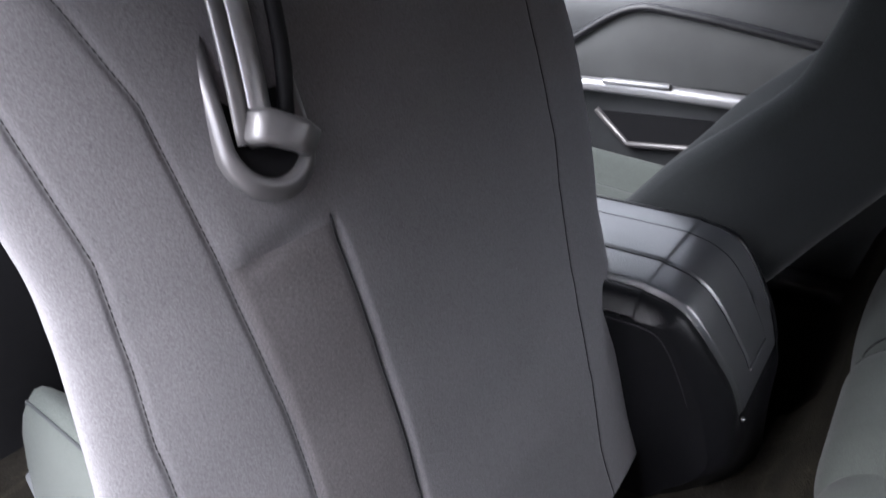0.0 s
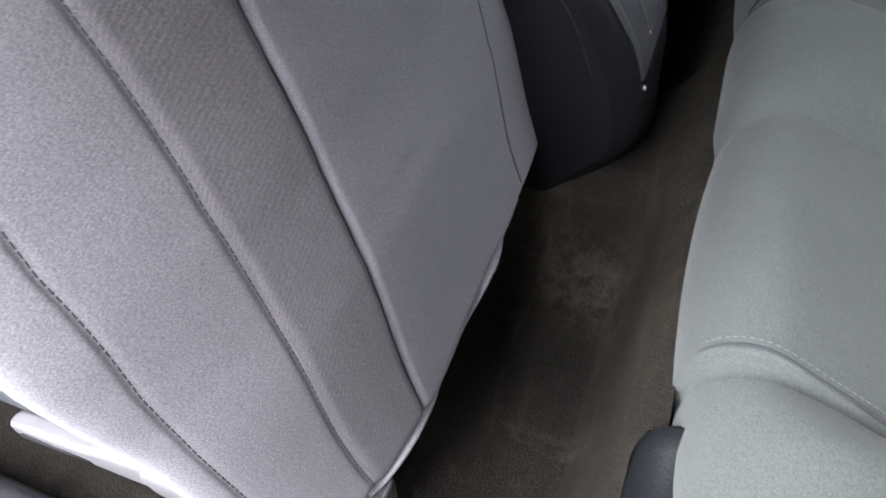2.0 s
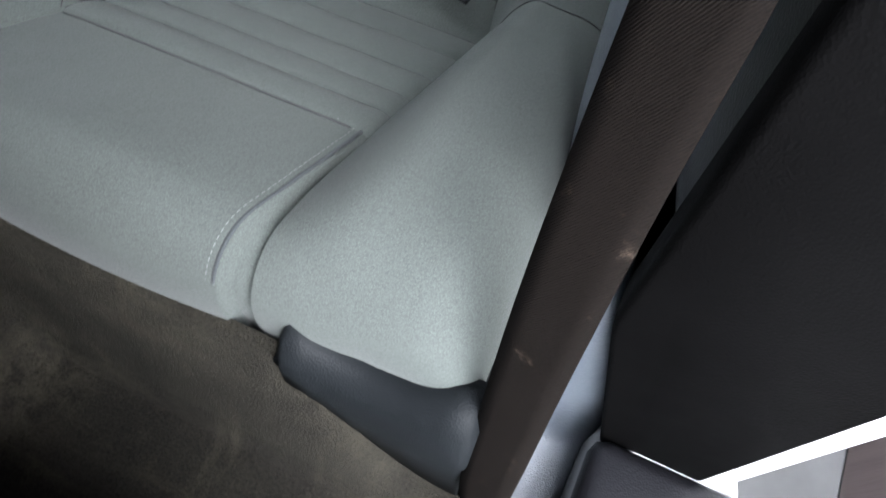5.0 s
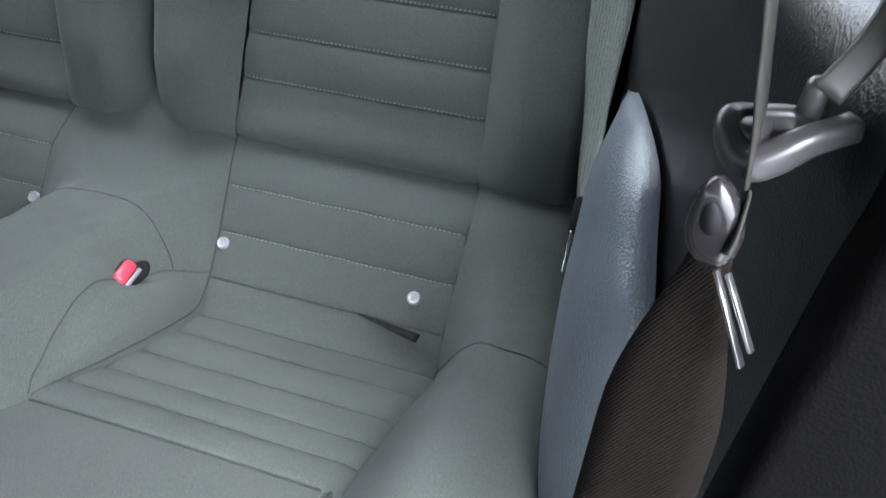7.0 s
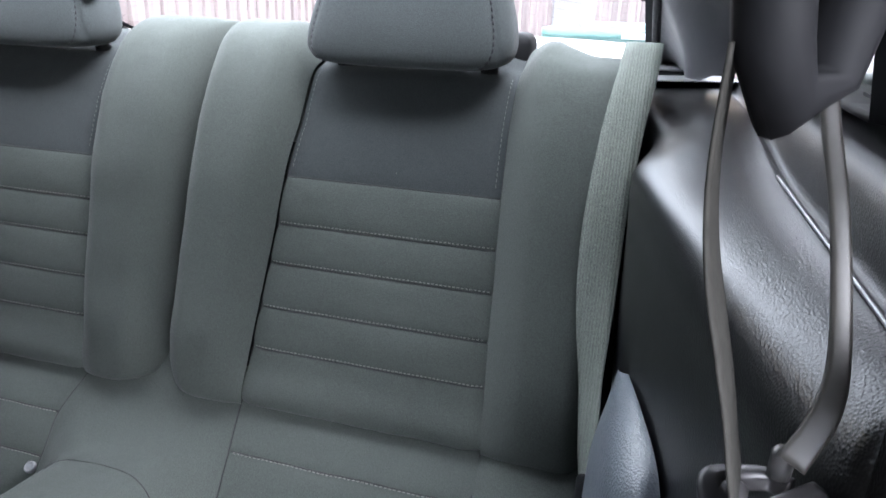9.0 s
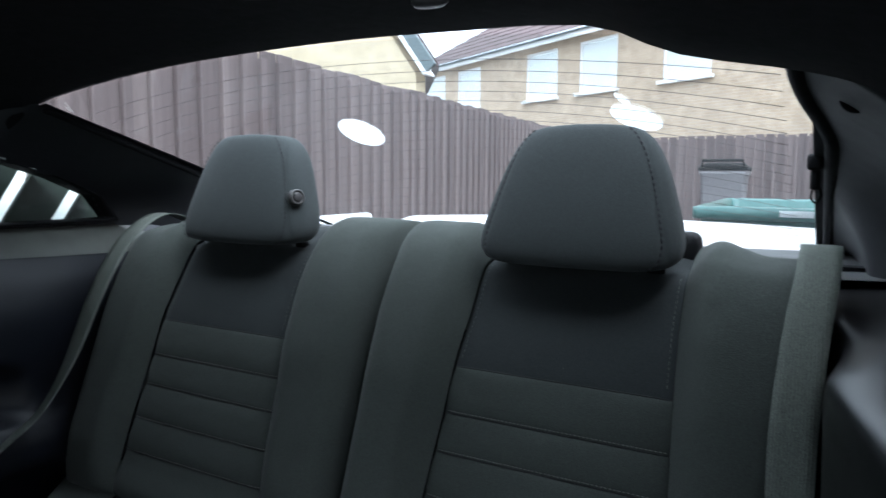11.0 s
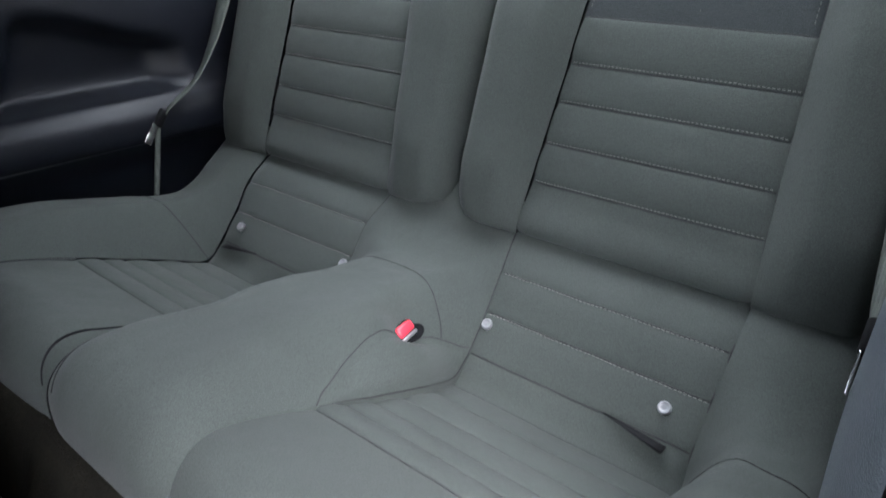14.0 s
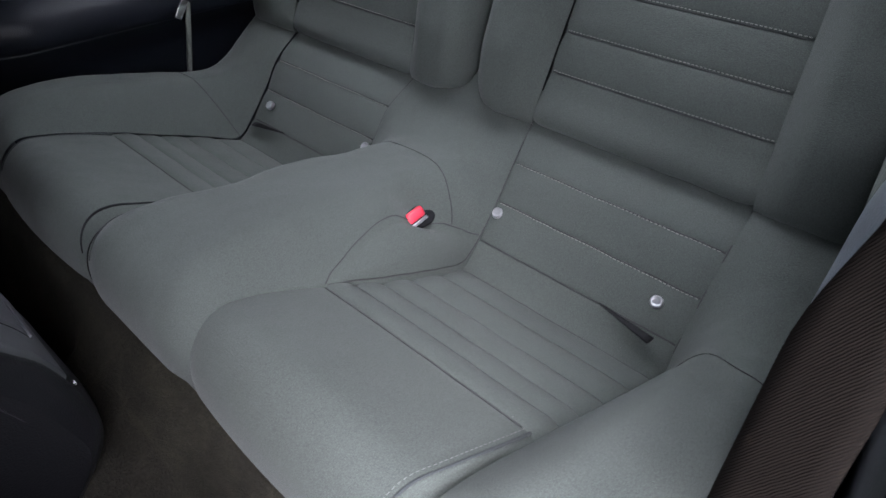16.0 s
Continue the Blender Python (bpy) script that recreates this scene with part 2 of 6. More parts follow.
CLOTH = fabric("charcoal_cover_cloth", (0.0626, 0.0706, 0.0649))
CLOTH_TOP = fabric("smooth_cover_cloth", (0.0379, 0.0425, 0.0437), 1300.0)
CLOTH_HEAD = fabric("headrest_cloth", (0.0529, 0.0598, 0.0609), 1300.0)
CLOTH_FRONT = fabric("front_cover_cloth", (0.1531, 0.1494, 0.1569), 800.0, (0, 0, 90))
# seat cloth with the passenger backrest's shade put into its colour
CLOTH_SHADED = fabric("shaded_seat_cloth", (0.018, 0.020, 0.021), 1300.0)
CLOTH_RIB = fabric("ribbed_pocket_cloth", (0.1233, 0.1158, 0.1195), 800.0, (0, 0, 90), 0.0016)
THREAD_PALE = plain("pale_thread", (0.17, 0.17, 0.155), 0.8)
THREAD_MID = plain("grey_thread", (0.085, 0.088, 0.084), 0.8)
THREAD_DARK = plain("dark_thread", (0.015, 0.015, 0.018), 0.8)
# dark seam thread, also laid in creases to paint their shade
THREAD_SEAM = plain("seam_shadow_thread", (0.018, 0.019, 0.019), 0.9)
BLACK = plastic("black_grained_plastic", (0.010, 0.010, 0.012), 0.36, 420.0, 0.4, 0.4)
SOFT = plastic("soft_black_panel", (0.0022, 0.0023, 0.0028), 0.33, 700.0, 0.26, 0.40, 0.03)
# copy of the soft panel with the far side's bluish light in its colour
SOFT_FAR = plastic("soft_panel_blue_cast", (0.0062, 0.0075, 0.0115), 0.42, 520.0, 0.3, 0.25, 0.05)
SLAT = plain("grey_green_louvre", (0.06, 0.075, 0.065), 0.55)
LEDGE = plastic("grey_grained_ledge", (0.11, 0.115, 0.105), 0.6, 500.0, 0.3, 0.3)
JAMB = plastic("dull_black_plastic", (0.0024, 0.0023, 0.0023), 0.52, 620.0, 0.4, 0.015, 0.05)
DARK = plain("matt_black_plastic", (0.007, 0.007, 0.008), 0.65, spec=0.12)
GREY_TRIM = plastic("dark_grey_plastic", (0.045, 0.050, 0.055), 0.42, 500.0, 0.3)
WING = plastic("shiny_grey_plastic", (0.0845, 0.0962, 0.1109), 0.33, 520.0, 0.7, 0.8, 0.04)
SATIN = plain("satin_grey_plastic", (0.30, 0.30, 0.31), 0.33, 0.55)
SATIN_BEZEL = plain("satin_lever_plastic", (0.135, 0.132, 0.135), 0.34, 0.4)
SATIN_MID = plain("satin_belt_plastic", (0.0401, 0.0383, 0.0401), 0.33, 0.3)
BELT_ARM = plain("brown_grey_plastic", (0.0510, 0.0468, 0.0420), 0.42)
GLOSS_BLACK = plain("glossy_dark_plastic", (0.012, 0.011, 0.012), 0.20)
WEB_EDGE = plain("grey_belt_edge", (0.0144, 0.0137, 0.0119), 0.75, 0, 0.3, 180.0, 0.2)
SATIN_DARK = plain("gunmetal_plastic", (0.10, 0.095, 0.095), 0.35, 0.5)
STEEL = plain("worn_steel", (0.42, 0.42, 0.42), 0.32, 1.0, 0.15)
CHROME = plain("bright_metal", (0.75, 0.75, 0.74), 0.2, 1.0, 0.05)
RED = plain("red_plastic", (0.60, 0.035, 0.06), 0.35)
WEB_GREY = twill("grey_green_webbing", (0.0975, 0.1076, 0.0952), (0.12, 0.125, 0.112), 0.0035, (1, 0, 0), 0.8, 1.15, 0.4)
WEB_BROWN = twill("worn_brown_webbing", (0.0046, 0.0034, 0.0027), (0.085, 0.062, 0.046), 0.0013, (-0.85, 0.40, -0.45), 0.45, 1.6, 0.7, 0.06)
MOULD = plastic("blue_black_plastic", (0.0066, 0.0076, 0.0084), 0.50, 520.0, 0.4, 0.06, 0.05)
WHITE_PAINT = plain("white_car_paint", (0.78, 0.78, 0.77), 0.2, 0, 0.02)


def sticker_material():
    """Thin white vinyl that lets daylight through."""
    mat, nt, p = material("white_sticker", (0.9, 0.92, 0.93), 0.5)
    tl, mx = nt.nodes.new("ShaderNodeBsdfTranslucent"), nt.nodes.new("ShaderNodeMixShader")
    tl.inputs["Color"].default_value = (0.95, 0.96, 0.97, 1)
    mx.inputs["Fac"].default_value = 0.7
    nt.links.new(p.outputs["BSDF"], mx.inputs[1])
    nt.links.new(tl.outputs["BSDF"], mx.inputs[2])
    nt.links.new(mx.outputs["Shader"], nt.nodes["Material Output"].inputs["Surface"])
    return mat


STICKER = sticker_material()


def carpet_material():
    mat, nt, p = material("worn_carpet", (0.02, 0.018, 0.015), 0.95, 0, 0.1)
    v = place(nt)
    c = ramp(nt, noise_tex(nt, v, 7.0, 5.0), ((0.35, (0.0022, 0.0020, 0.0017)), (0.55, (0.0056, 0.0049, 0.0038)), (0.75, (0.016, 0.0135, 0.0098))))
    # pale scuffs lying two ways, and sandy specks trodden in
    for scale, turn, edge in (((4.0, 26.0, 6.0), (0, 0, 20), 0.54), ((22.0, 5.0, 6.0), (0, 0, 12), 0.55)):
        c = mix(nt, ramp(nt, noise_tex(nt, place(nt, scale, turn), 1.0, 6.0, 0.72), ((edge, (0, 0, 0)), (edge + 0.16, (0.75, 0.75, 0.75)))), c, (0.040, 0.035, 0.0245))
    c = mix(nt, ramp(nt, noise_tex(nt, v, 26.0, 6.0, 0.75), ((0.57, (0, 0, 0)), (0.74, (0.6, 0.6, 0.6)))), c, (0.047, 0.040, 0.027))
    patch = nt.nodes.new("ShaderNodeVectorMath")
    patch.operation = "DISTANCE"
    patch.inputs[1].default_value = (-0.17, 0.70, 0.35)
    nt.links.new(v, patch.inputs[0])
    stain = ramp(nt, patch.outputs["Value"], ((0.02, (0.75, 0.75, 0.75)), (0.10, (0, 0, 0))))
    ragged = ramp(nt, noise_tex(nt, v, 30.0, 6.0, 0.75), ((0.42, (0, 0, 0)), (0.62, (1, 1, 1))))
    c = mix(nt, mix(nt, 1.0, stain, ragged, "MULTIPLY"), c, (0.075, 0.066, 0.048))
    xyz = nt.nodes.new("ShaderNodeSeparateXYZ")
    nt.links.new(v, xyz.inputs["Vector"])
    # light on the upright carpet below the bench, painted as a paler band
    lit_band = ramp(nt, xyz.outputs["Y"], ((0.615, (0.36, 0.36, 0.36)), (0.64, (0.28, 0.28, 0.28)), (0.675, (0, 0, 0))))
    lit_band = mix(nt, 1.0, lit_band, ramp(nt, noise_tex(nt, v, 14.0, 6.0, 0.7), ((0.35, (0.2, 0.2, 0.2)), (0.65, (1, 1, 1)))), "MULTIPLY")
    c = mix(nt, lit_band, c, (0.050, 0.047, 0.034))
    c = mix(nt, 0.5, c, ramp(nt, noise_tex(nt, v, 330.0, 3.0, 0.7), ((0.3, (0.0012, 0.0016, 0.0014)), (0.7, (0.026, 0.0225, 0.0175)))))
    nt.links.new(c, p.inputs["Base Color"])
    bump(nt, p, noise_tex(nt, v, 330.0, 3.0, 0.7), 1.0, 0.004)
    return mat


def glass_material(name, tint, rough=0.0):
    mat, nt, p = material(name, tint, rough)
    out = nt.nodes["Material Output"]
    tr, gl, fr, mx = (nt.nodes.new(k) for k in ("ShaderNodeBsdfTransparent", "ShaderNodeBsdfGlossy", "ShaderNodeLayerWeight", "ShaderNodeMixShader"))
    sharp, gain = nt.nodes.new("ShaderNodeMath"), nt.nodes.new("ShaderNodeMath")
    sharp.operation, sharp.inputs[1].default_value = "POWER", 4.0
    gain.operation, gain.inputs[1].default_value, gain.inputs[2].default_value = "MULTIPLY_ADD", 0.7, 0.04
    tr.inputs["Color"].default_value = (*tint, 1)
    gl.inputs["Roughness"].default_value = rough
    nt.links.new(fr.outputs["Facing"], sharp.inputs[0])
    nt.links.new(sharp.outputs[0], gain.inputs[0])
    nt.links.new(gain.outputs[0], mx.inputs["Fac"])
    nt.links.new(tr.outputs["BSDF"], mx.inputs[1])
    nt.links.new(gl.outputs["BSDF"], mx.inputs[2])
    nt.links.new(mx.outputs["Shader"], out.inputs["Surface"])
    return mat


def brick_material(name, a, b, mortar, w=0.215, h=0.065, gap=0.01):
    mat, nt, p = material(name, a, 0.9, 0, 0.2)
    t = nt.nodes.new("ShaderNodeTexBrick")
    t.inputs["Color1"].default_value, t.inputs["Color2"].default_value, t.inputs["Mortar"].default_value = (*a, 1), (*b, 1), (*mortar, 1)
    t.inputs["Scale"].default_value = 1.0
    t.inputs["Brick Width"].default_value, t.inputs["Row Height"].default_value, t.inputs["Mortar Size"].default_value = w + gap, h + gap, gap
    tc = nt.nodes.new("ShaderNodeTexCoord")
    mp = nt.nodes.new("ShaderNodeMapping")
    mp.inputs["Rotation"].default_value = (radians(-90), 0, 0)
    nt.links.new(tc.outputs["Object"], mp.inputs["Vector"])
    nt.links.new(mp.outputs["Vector"], t.inputs["Vector"])
    v = place(nt)
    c = mix(nt, 0.5, t.outputs["Color"], ramp(nt, noise_tex(nt, v, 3.0, 6.0, 0.7), ((0.3, shades(a, 0.65)), (0.7, shades(a, 1.35)))))
    nt.links.new(c, p.inputs["Base Color"])
    return mat


def wood_material():
    mat, nt, p = material("stained_fence_wood", (0.12, 0.085, 0.075), 0.85, 0, 0.2)
    v = place(nt, (14, 14, 0.9))
    info = nt.nodes.new("ShaderNodeObjectInfo")
    c = ramp(nt, noise_tex(nt, v, 2.2, 6.0), ((0.3, (0.095, 0.074, 0.074)), (0.7, (0.19, 0.150, 0.147))))
    c = mix(nt, 0.6, c, ramp(nt, info.outputs["Random"], ((0.0, (0.095, 0.076, 0.076)), (1.0, (0.19, 0.152, 0.147)))))
    nt.links.new(c, p.inputs["Base Color"])
    bump(nt, p, noise_tex(nt, v, 5.0, 5.0), 0.5, 0.004)
    return mat


CARPET = carpet_material()
GLASS = glass_material("window_glass", (0.90, 0.92, 0.91))
GLASS_QUARTER = glass_material("tinted_quarter_glass", (0.78, 0.84, 0.80))
BRICK = brick_material("buff_brick", (0.52, 0.41, 0.30), (0.44, 0.33, 0.24), (0.54, 0.48, 0.41))
STONE = brick_material("buff_block", (0.56, 0.47, 0.33), (0.50, 0.42, 0.29), (0.48, 0.41, 0.31), 0.44, 0.20, 0.012)
TILE = plain("brown_roof_tile", (0.085, 0.058, 0.058), 0.85, 0, 0.3, 4.0)
WOOD = wood_material()
PVC = plain("white_window_plastic", (0.85, 0.85, 0.85), 0.4, 0, 0.03)
PANE_WHITE = plain("pane_sky_white", (0.92, 0.93, 0.94), 0.4, 0, 0.03, 2.0)
SLATE_BOARD = plain("grey_bargeboard", (0.10, 0.13, 0.14), 0.5)
ASPHALT = plain("yard_asphalt", (0.13, 0.128, 0.125), 0.9, 0, 0.35, 3.0)
BIN_GREY = plain("grey_bin_plastic", (0.22, 0.21, 0.22), 0.5)
TEAL = plain("teal_car_paint", (0.045, 0.13, 0.12), 0.3)
HEADLINER = plain("black_headliner_cloth", (0.012, 0.012, 0.013), 0.95, 0, 0.25, 60.0, 0.1)
CONSOLE = plastic("console_plastic", (0.0042, 0.0043, 0.0052), 0.36, 500.0, 0.35, 0.2)
LID = plastic("armrest_vinyl", (0.016, 0.017, 0.021), 0.36, 520.0, 0.3, 1.0, 0.04)
LID.node_tree.nodes["Principled BSDF"].inputs["IOR"].default_value = 1.9
PILLAR = plastic("dark_blue_grey_pillar", (0.0120, 0.0132, 0.0168), 0.5, 600.0, 0.2)

# ---- the ground and the yard ----
solo("ground", grid(lambda u, v: (u, v, 0.0), lin(-400, 400, 21), lin(-400, 400, 21)), ASPHALT, "grey worn asphalt yard", "ground", kind="structure")

board_mesh = mesh_of("board", box(0.128, 0.022, 1.9, 0.004, Matrix.Translation((0, 0, 0.95)), 1), WOOD, False)
batten_mesh = mesh_of("batten", box(0.05, 0.03, 1.86, 0.004, Matrix.Translation((0, 0, 0.93)), 1), WOOD, False)


def fence(start, end, label):
    a, b = Vector((*start, 0)), Vector((*end, 0))
    d = (b - a).normalized()
    turn = math.atan2(d.y, d.x)
    rows = int((b - a).length / 0.15)
    fen = thing("fence", a, label, "fence")
    part("rail", join(*(moved(box((b - a).length, 0.05, 0.09), Matrix.Translation((a + b) / 2 + Vector((-d.y * 0.05, d.x * 0.05, z))) @ Matrix.Rotation(turn, 4, "Z")) for z in (0.35, 1.0, 1.65))), WOOD, fen, smooth=False)
    for i in range(rows):
        p = a + d * (0.15 * (i + 0.5))
        for name, me, off, lift in (("board", board_mesh, 0.0, random.uniform(-0.012, 0.012)), ("batten", batten_mesh, -0.026, 0)):
            if name == "batten":
                p = p + d * 0.075
            ob = new(name, me)
            ob.parent = fen
            ob.matrix_parent_inverse = Matrix.Translation(-a)
            ob.matrix_basis = Matrix.Translation(p + Vector((-d.y * off, d.x * off, lift))) @ Matrix.Rotation(turn, 4, "Z")
    return fen


fence((1.932, 0.3), (2.75, -11.2), "tall closeboard fence in weathered brown stain beside the car")
fence((2.85, -11.3), (-6.5, -10.2), "brown closeboard fence across the end of the yard")


def house():
    """The long brick house: its wall, windows, gutter and tiled roof."""
    m = Matrix.Translation((2.12, -16.66, 0)) @ Matrix.Rotation(math.atan2(6.56, -11.13), 4, "Z")
    h = thing("house", m.translation, "buff brick house with white windows and a brown tiled roof", "house")
    wins = [(2.9, 4.4), (-0.76, 0.68), (-3.84, -2.34), (-6.34, -4.81), (-10.51, -8.99), (-12.94, -11.43)]
    edges = sorted([-13.6, 14.0] + [e for w in wins for e in w])
    blocks = []
    for u0, u1 in zip(edges, edges[1:]):
        hole = (u0, u1) in wins
        for z0, z1 in (((0, 3.65), (5.1, 5.35)) if hole else ((0, 5.35),)):
            blocks.append(box(u1 - u0, 0.3, z1 - z0, 0, Matrix.Translation(((u0 + u1) / 2, 0.15, (z0 + z1) / 2))))
    part("wall", moved(join(*blocks), m), BRICK, h, smooth=False)
    for u0, u1 in wins:
        c, w = (u0 + u1) / 2, u1 - u0
        frame_vf = join(*(box(sx, 0.07, sz, 0.008, Matrix.Translation((c + dx, 0.06, 4.375 + dz)), 1) for sx, sz, dx, dz in ((w, 0.07, 0, 0.69), (w, 0.07, 0, -0.69), (0.07, 1.31, -w / 2 + 0.035, 0), (0.07, 1.31, w / 2 - 0.035, 0))))
        win = part("window", moved(frame_vf, m), PVC, h, smooth=False)
        # white sheet behind the pane stands in for the bright sky it reflects
        part("sky_white_sheet", moved(box(w - 0.12, 0.02, 1.28, 0, Matrix.Translation((c, 0.09, 4.375))), m), PANE_WHITE, win, smooth=False)
        part("pane", moved(box(w - 0.14, 0.006, 1.3, 0, Matrix.Translation((c, 0.08, 4.375))), m), GLASS, win, smooth=False)
        part("sill", moved(box(w + 0.2, 0.16, 0.09, 0.01, Matrix.Translation((c, -0.03, 3.60))), m), PVC, win, smooth=False)
    part("fascia", moved(box(27.8, 0.05, 0.22, 0.01, Matrix.Translation((0.2, -0.28, 5.33))), m), PVC, h, smooth=False)
    gutter = sweep([(-13.7, -0.36, 5.40), (14.1, -0.36, 5.40)], [(0.055 * math.cos(a), 0.05 * math.sin(a)) for a in lin(math.pi, 2 * math.pi, 7)] + [(0.045, 0.0), (-0.045, 0.0)])
    part("gutter", moved(gutter, m), SLATE_BOARD, h, "dark grey gutter")
    for i in range(16):
        y0, y1 = -0.42 + i * 0.3, -0.42 + (i + 1) * 0.3 + 0.04
        z0, z1 = 5.42 + (y0 + 0.42) * 0.75, 5.42 + (y1 + 0.42) * 0.75
        e0, e1 = -13.8 + 1.5 * (y0 + 0.42), -13.8 + 1.5 * (y1 + 0.42)
        course = ([(e0, y0, z0 + 0.03), (14.2, y0, z0 + 0.03), (14.2, y1, z1), (e1, y1, z1), (e0, y0, z0), (14.2, y0, z0)], [(0, 1, 2, 3), (4, 5, 1, 0)])
        part("tile_course", moved(course, m), TILE, h, smooth=False)


house()


def gable_house():
    """The nearer house's end wall with its sloping bargeboard."""
    h = thing("house", (7.3, -8.6, 0), "pale buff block house end with a grey bargeboard", "house")
    prof = [(5.05, 0), (5.05, 2.85), (7.4, 6.0), (11.5, 6.0), (11.5, 0)]
    wall = loft([[(x, -9.0, z) for x, z in prof], [(x, -8.7, z) for x, z in prof]])
    part("wall", wall, STONE, h, smooth=False)
    part("bargeboard", join(sweep([(4.72, -8.62, 2.92), (7.5, -8.62, 6.65)], round_rect(0.05, 0.2, 0.01, 1), (1, 0, 0))), SLATE_BOARD, h, "blue-grey painted bargeboard", smooth=False)
    part("soffit", sweep([(4.86, -8.8, 2.83), (7.56, -8.8, 6.43)], round_rect(0.34, 0.03, 0.005, 1)), PVC, h, "white soffit", smooth=False)
    slope = [(4.80, -9.02, 2.95), (7.5, -9.02, 6.60), (9.9, -12.7, 6.60), (7.2, -12.7, 2.95)]
    part("roof", loft([slope, [(x, y, z + 0.08) for x, y, z in slope]]), TILE, h, smooth=False)


gable_house()


# unseen board added close to the open door to keep daylight off the cabin
solo("yard_wall_left", box(0.08, 5.2, 2.4, 0.01, Matrix.Translation((-1.22, -1.85, 1.2))), WOOD, "unseen brown board added to block light by the open door", "wall", kind="structure", smooth=False)


def wheelie_bin():
    at = (0.30, -8.2, 0)
    b = thing("wheelie_bin", at, "grey plastic wheeled bin against the fence", "bin")
    ring = lambda w, d, z: [(at[0] + x, at[1] + y, z) for x, y in round_rect(w, d, 0.04)]
    part("body", loft([ring(0.40, 0.45, 0.08), ring(0.44, 0.5, 0.5), ring(0.50, 0.58, 1.25), ring(0.54, 0.62, 1.27), ring(0.54, 0.62, 1.31)]), BIN_GREY, b)
    part("lid", loft([ring(0.56, 0.64, 1.31), ring(0.55, 0.62, 1.36), ring(0.4, 0.5, 1.40)]), DARK, b, "dark lid")
    part("handle", sweep([(at[0] - 0.24, at[1] + 0.30, 1.36), (at[0] - 0.22, at[1] + 0.36, 1.43), (at[0] + 0.22, at[1] + 0.36, 1.43), (at[0] + 0.24, at[1] + 0.30, 1.36)], circle(0.018, 8)), DARK, b)
    for s in (-1, 1):
        part("wheel", moved(disc_stack([(0.06, -0.02), (0.1, -0.02), (0.1, 0.02), (0.06, 0.02)], 18), Matrix.Translation((at[0] + s * 0.24, at[1] - 0.26, 0.1)) @ Matrix.Rotation(radians(90), 4, "Y")), DARK, b)


wheelie_bin()


def skip():
    """A low teal metal skip behind the car; its rim shows over the boot."""
    c = thing("metal_skip", (-0.75, -4.4, 0), "low teal-green metal skip with a white label", "skip")
    ring = lambda w, d, z: [(-0.78 + x, -4.4 + y, z) for x, y in round_rect(w, d, 0.06)]
    part("body", loft([ring(1.2, 1.3, 0.0), ring(1.5, 1.72, 0.85), ring(1.5, 1.72, 0.98)]), TEAL, c)
    part("rim", loft([ring(1.50, 1.72, 0.98), ring(1.58, 1.80, 0.985), ring(1.58, 1.80, 1.05), ring(1.52, 1.74, 1.06), ring(1.44, 1.66, 1.04), ring(1.40, 1.6, 0.6)], False), TEAL, c, "rolled teal rim")
    part("label", box(0.17, 0.006, 0.035, 0.001, Matrix.Translation((-0.55, -3.495, 1.025))), STICKER, c, "plain white label")
    for x in (-1.3, -0.9, -0.5, -0.2):
        part("rib", box(0.04, 0.05, 0.7, 0.008, Matrix.Translation((x, -3.55, 0.55))), DARK, c, "dark upright rib")
    part("floor_sheet", box(1.2, 1.3, 0.04, 0, Matrix.Translation((-0.78, -4.4, 0.12))), DARK, c)


skip()

# ---- the car's shell ----
def headliner():
    """The black roof lining: an arch over the cabin that ends at the rear header."""
    arch = [(-0.70, 1.25), (-0.67, 1.28), (-0.63, 1.308), (-0.575, 1.326), (-0.468, 1.349), (-0.374, 1.386), (-0.2, 1.395), (-0.044, 1.398), (0.12, 1.395), (0.279, 1.388), (0.45, 1.372), (0.60, 1.350), (0.65, 1.325), (0.70, 1.298), (0.74, 1.275)]
    xs = curve_pts(arch, 40)
    rows = []
    for y, dz in ((0.0, 0.012), (0.005, 0.002), (0.02, 0.0), (0.1, 0.004), (0.4, 0.012), (0.8, 0.015), (1.1, 0.0), (1.25, -0.03)):
        rows.append([(x, y - 0.10 * max(0.0, 1 - (x / 0.66) ** 2) * 0.0, z + dz) for x, z in xs])
    n = len(xs)
    under = ([p for r in rows for p in r], [(j * n + i, (j + 1) * n + i, (j + 1) * n + i + 1, j * n + i + 1) for j in range(len(rows) - 1) for i in range(n - 1)])
    solo("ceiling", join(under, ([(x, y, z + 0.05) for r in (rows[0], rows[-1]) for x, y, z in r] + rows[0] + rows[-1], [(i, i + 1, n + i + 1, n + i) for i in range(n - 1)] + [(i, 2 * n + i, 2 * n + i + 1, i + 1) for i in range(n - 1)] + [(n + i, n + i + 1, 3 * n + i + 1, 3 * n + i) for i in range(n - 1)])), HEADLINER, "black cloth roof lining", "ceiling", kind="structure")


headliner()

# outer body of the car
solo("car_roof", grid(lambda u, v: (u, v, 1.50 - 0.09 * (u / 0.75) ** 4 - 0.03 * ((v - 0.6) / 0.7) ** 2), lin(-0.76, 0.76, 17), lin(0.0, 1.25, 13)), WHITE_PAINT, "white painted car roof", "roof", kind="structure")


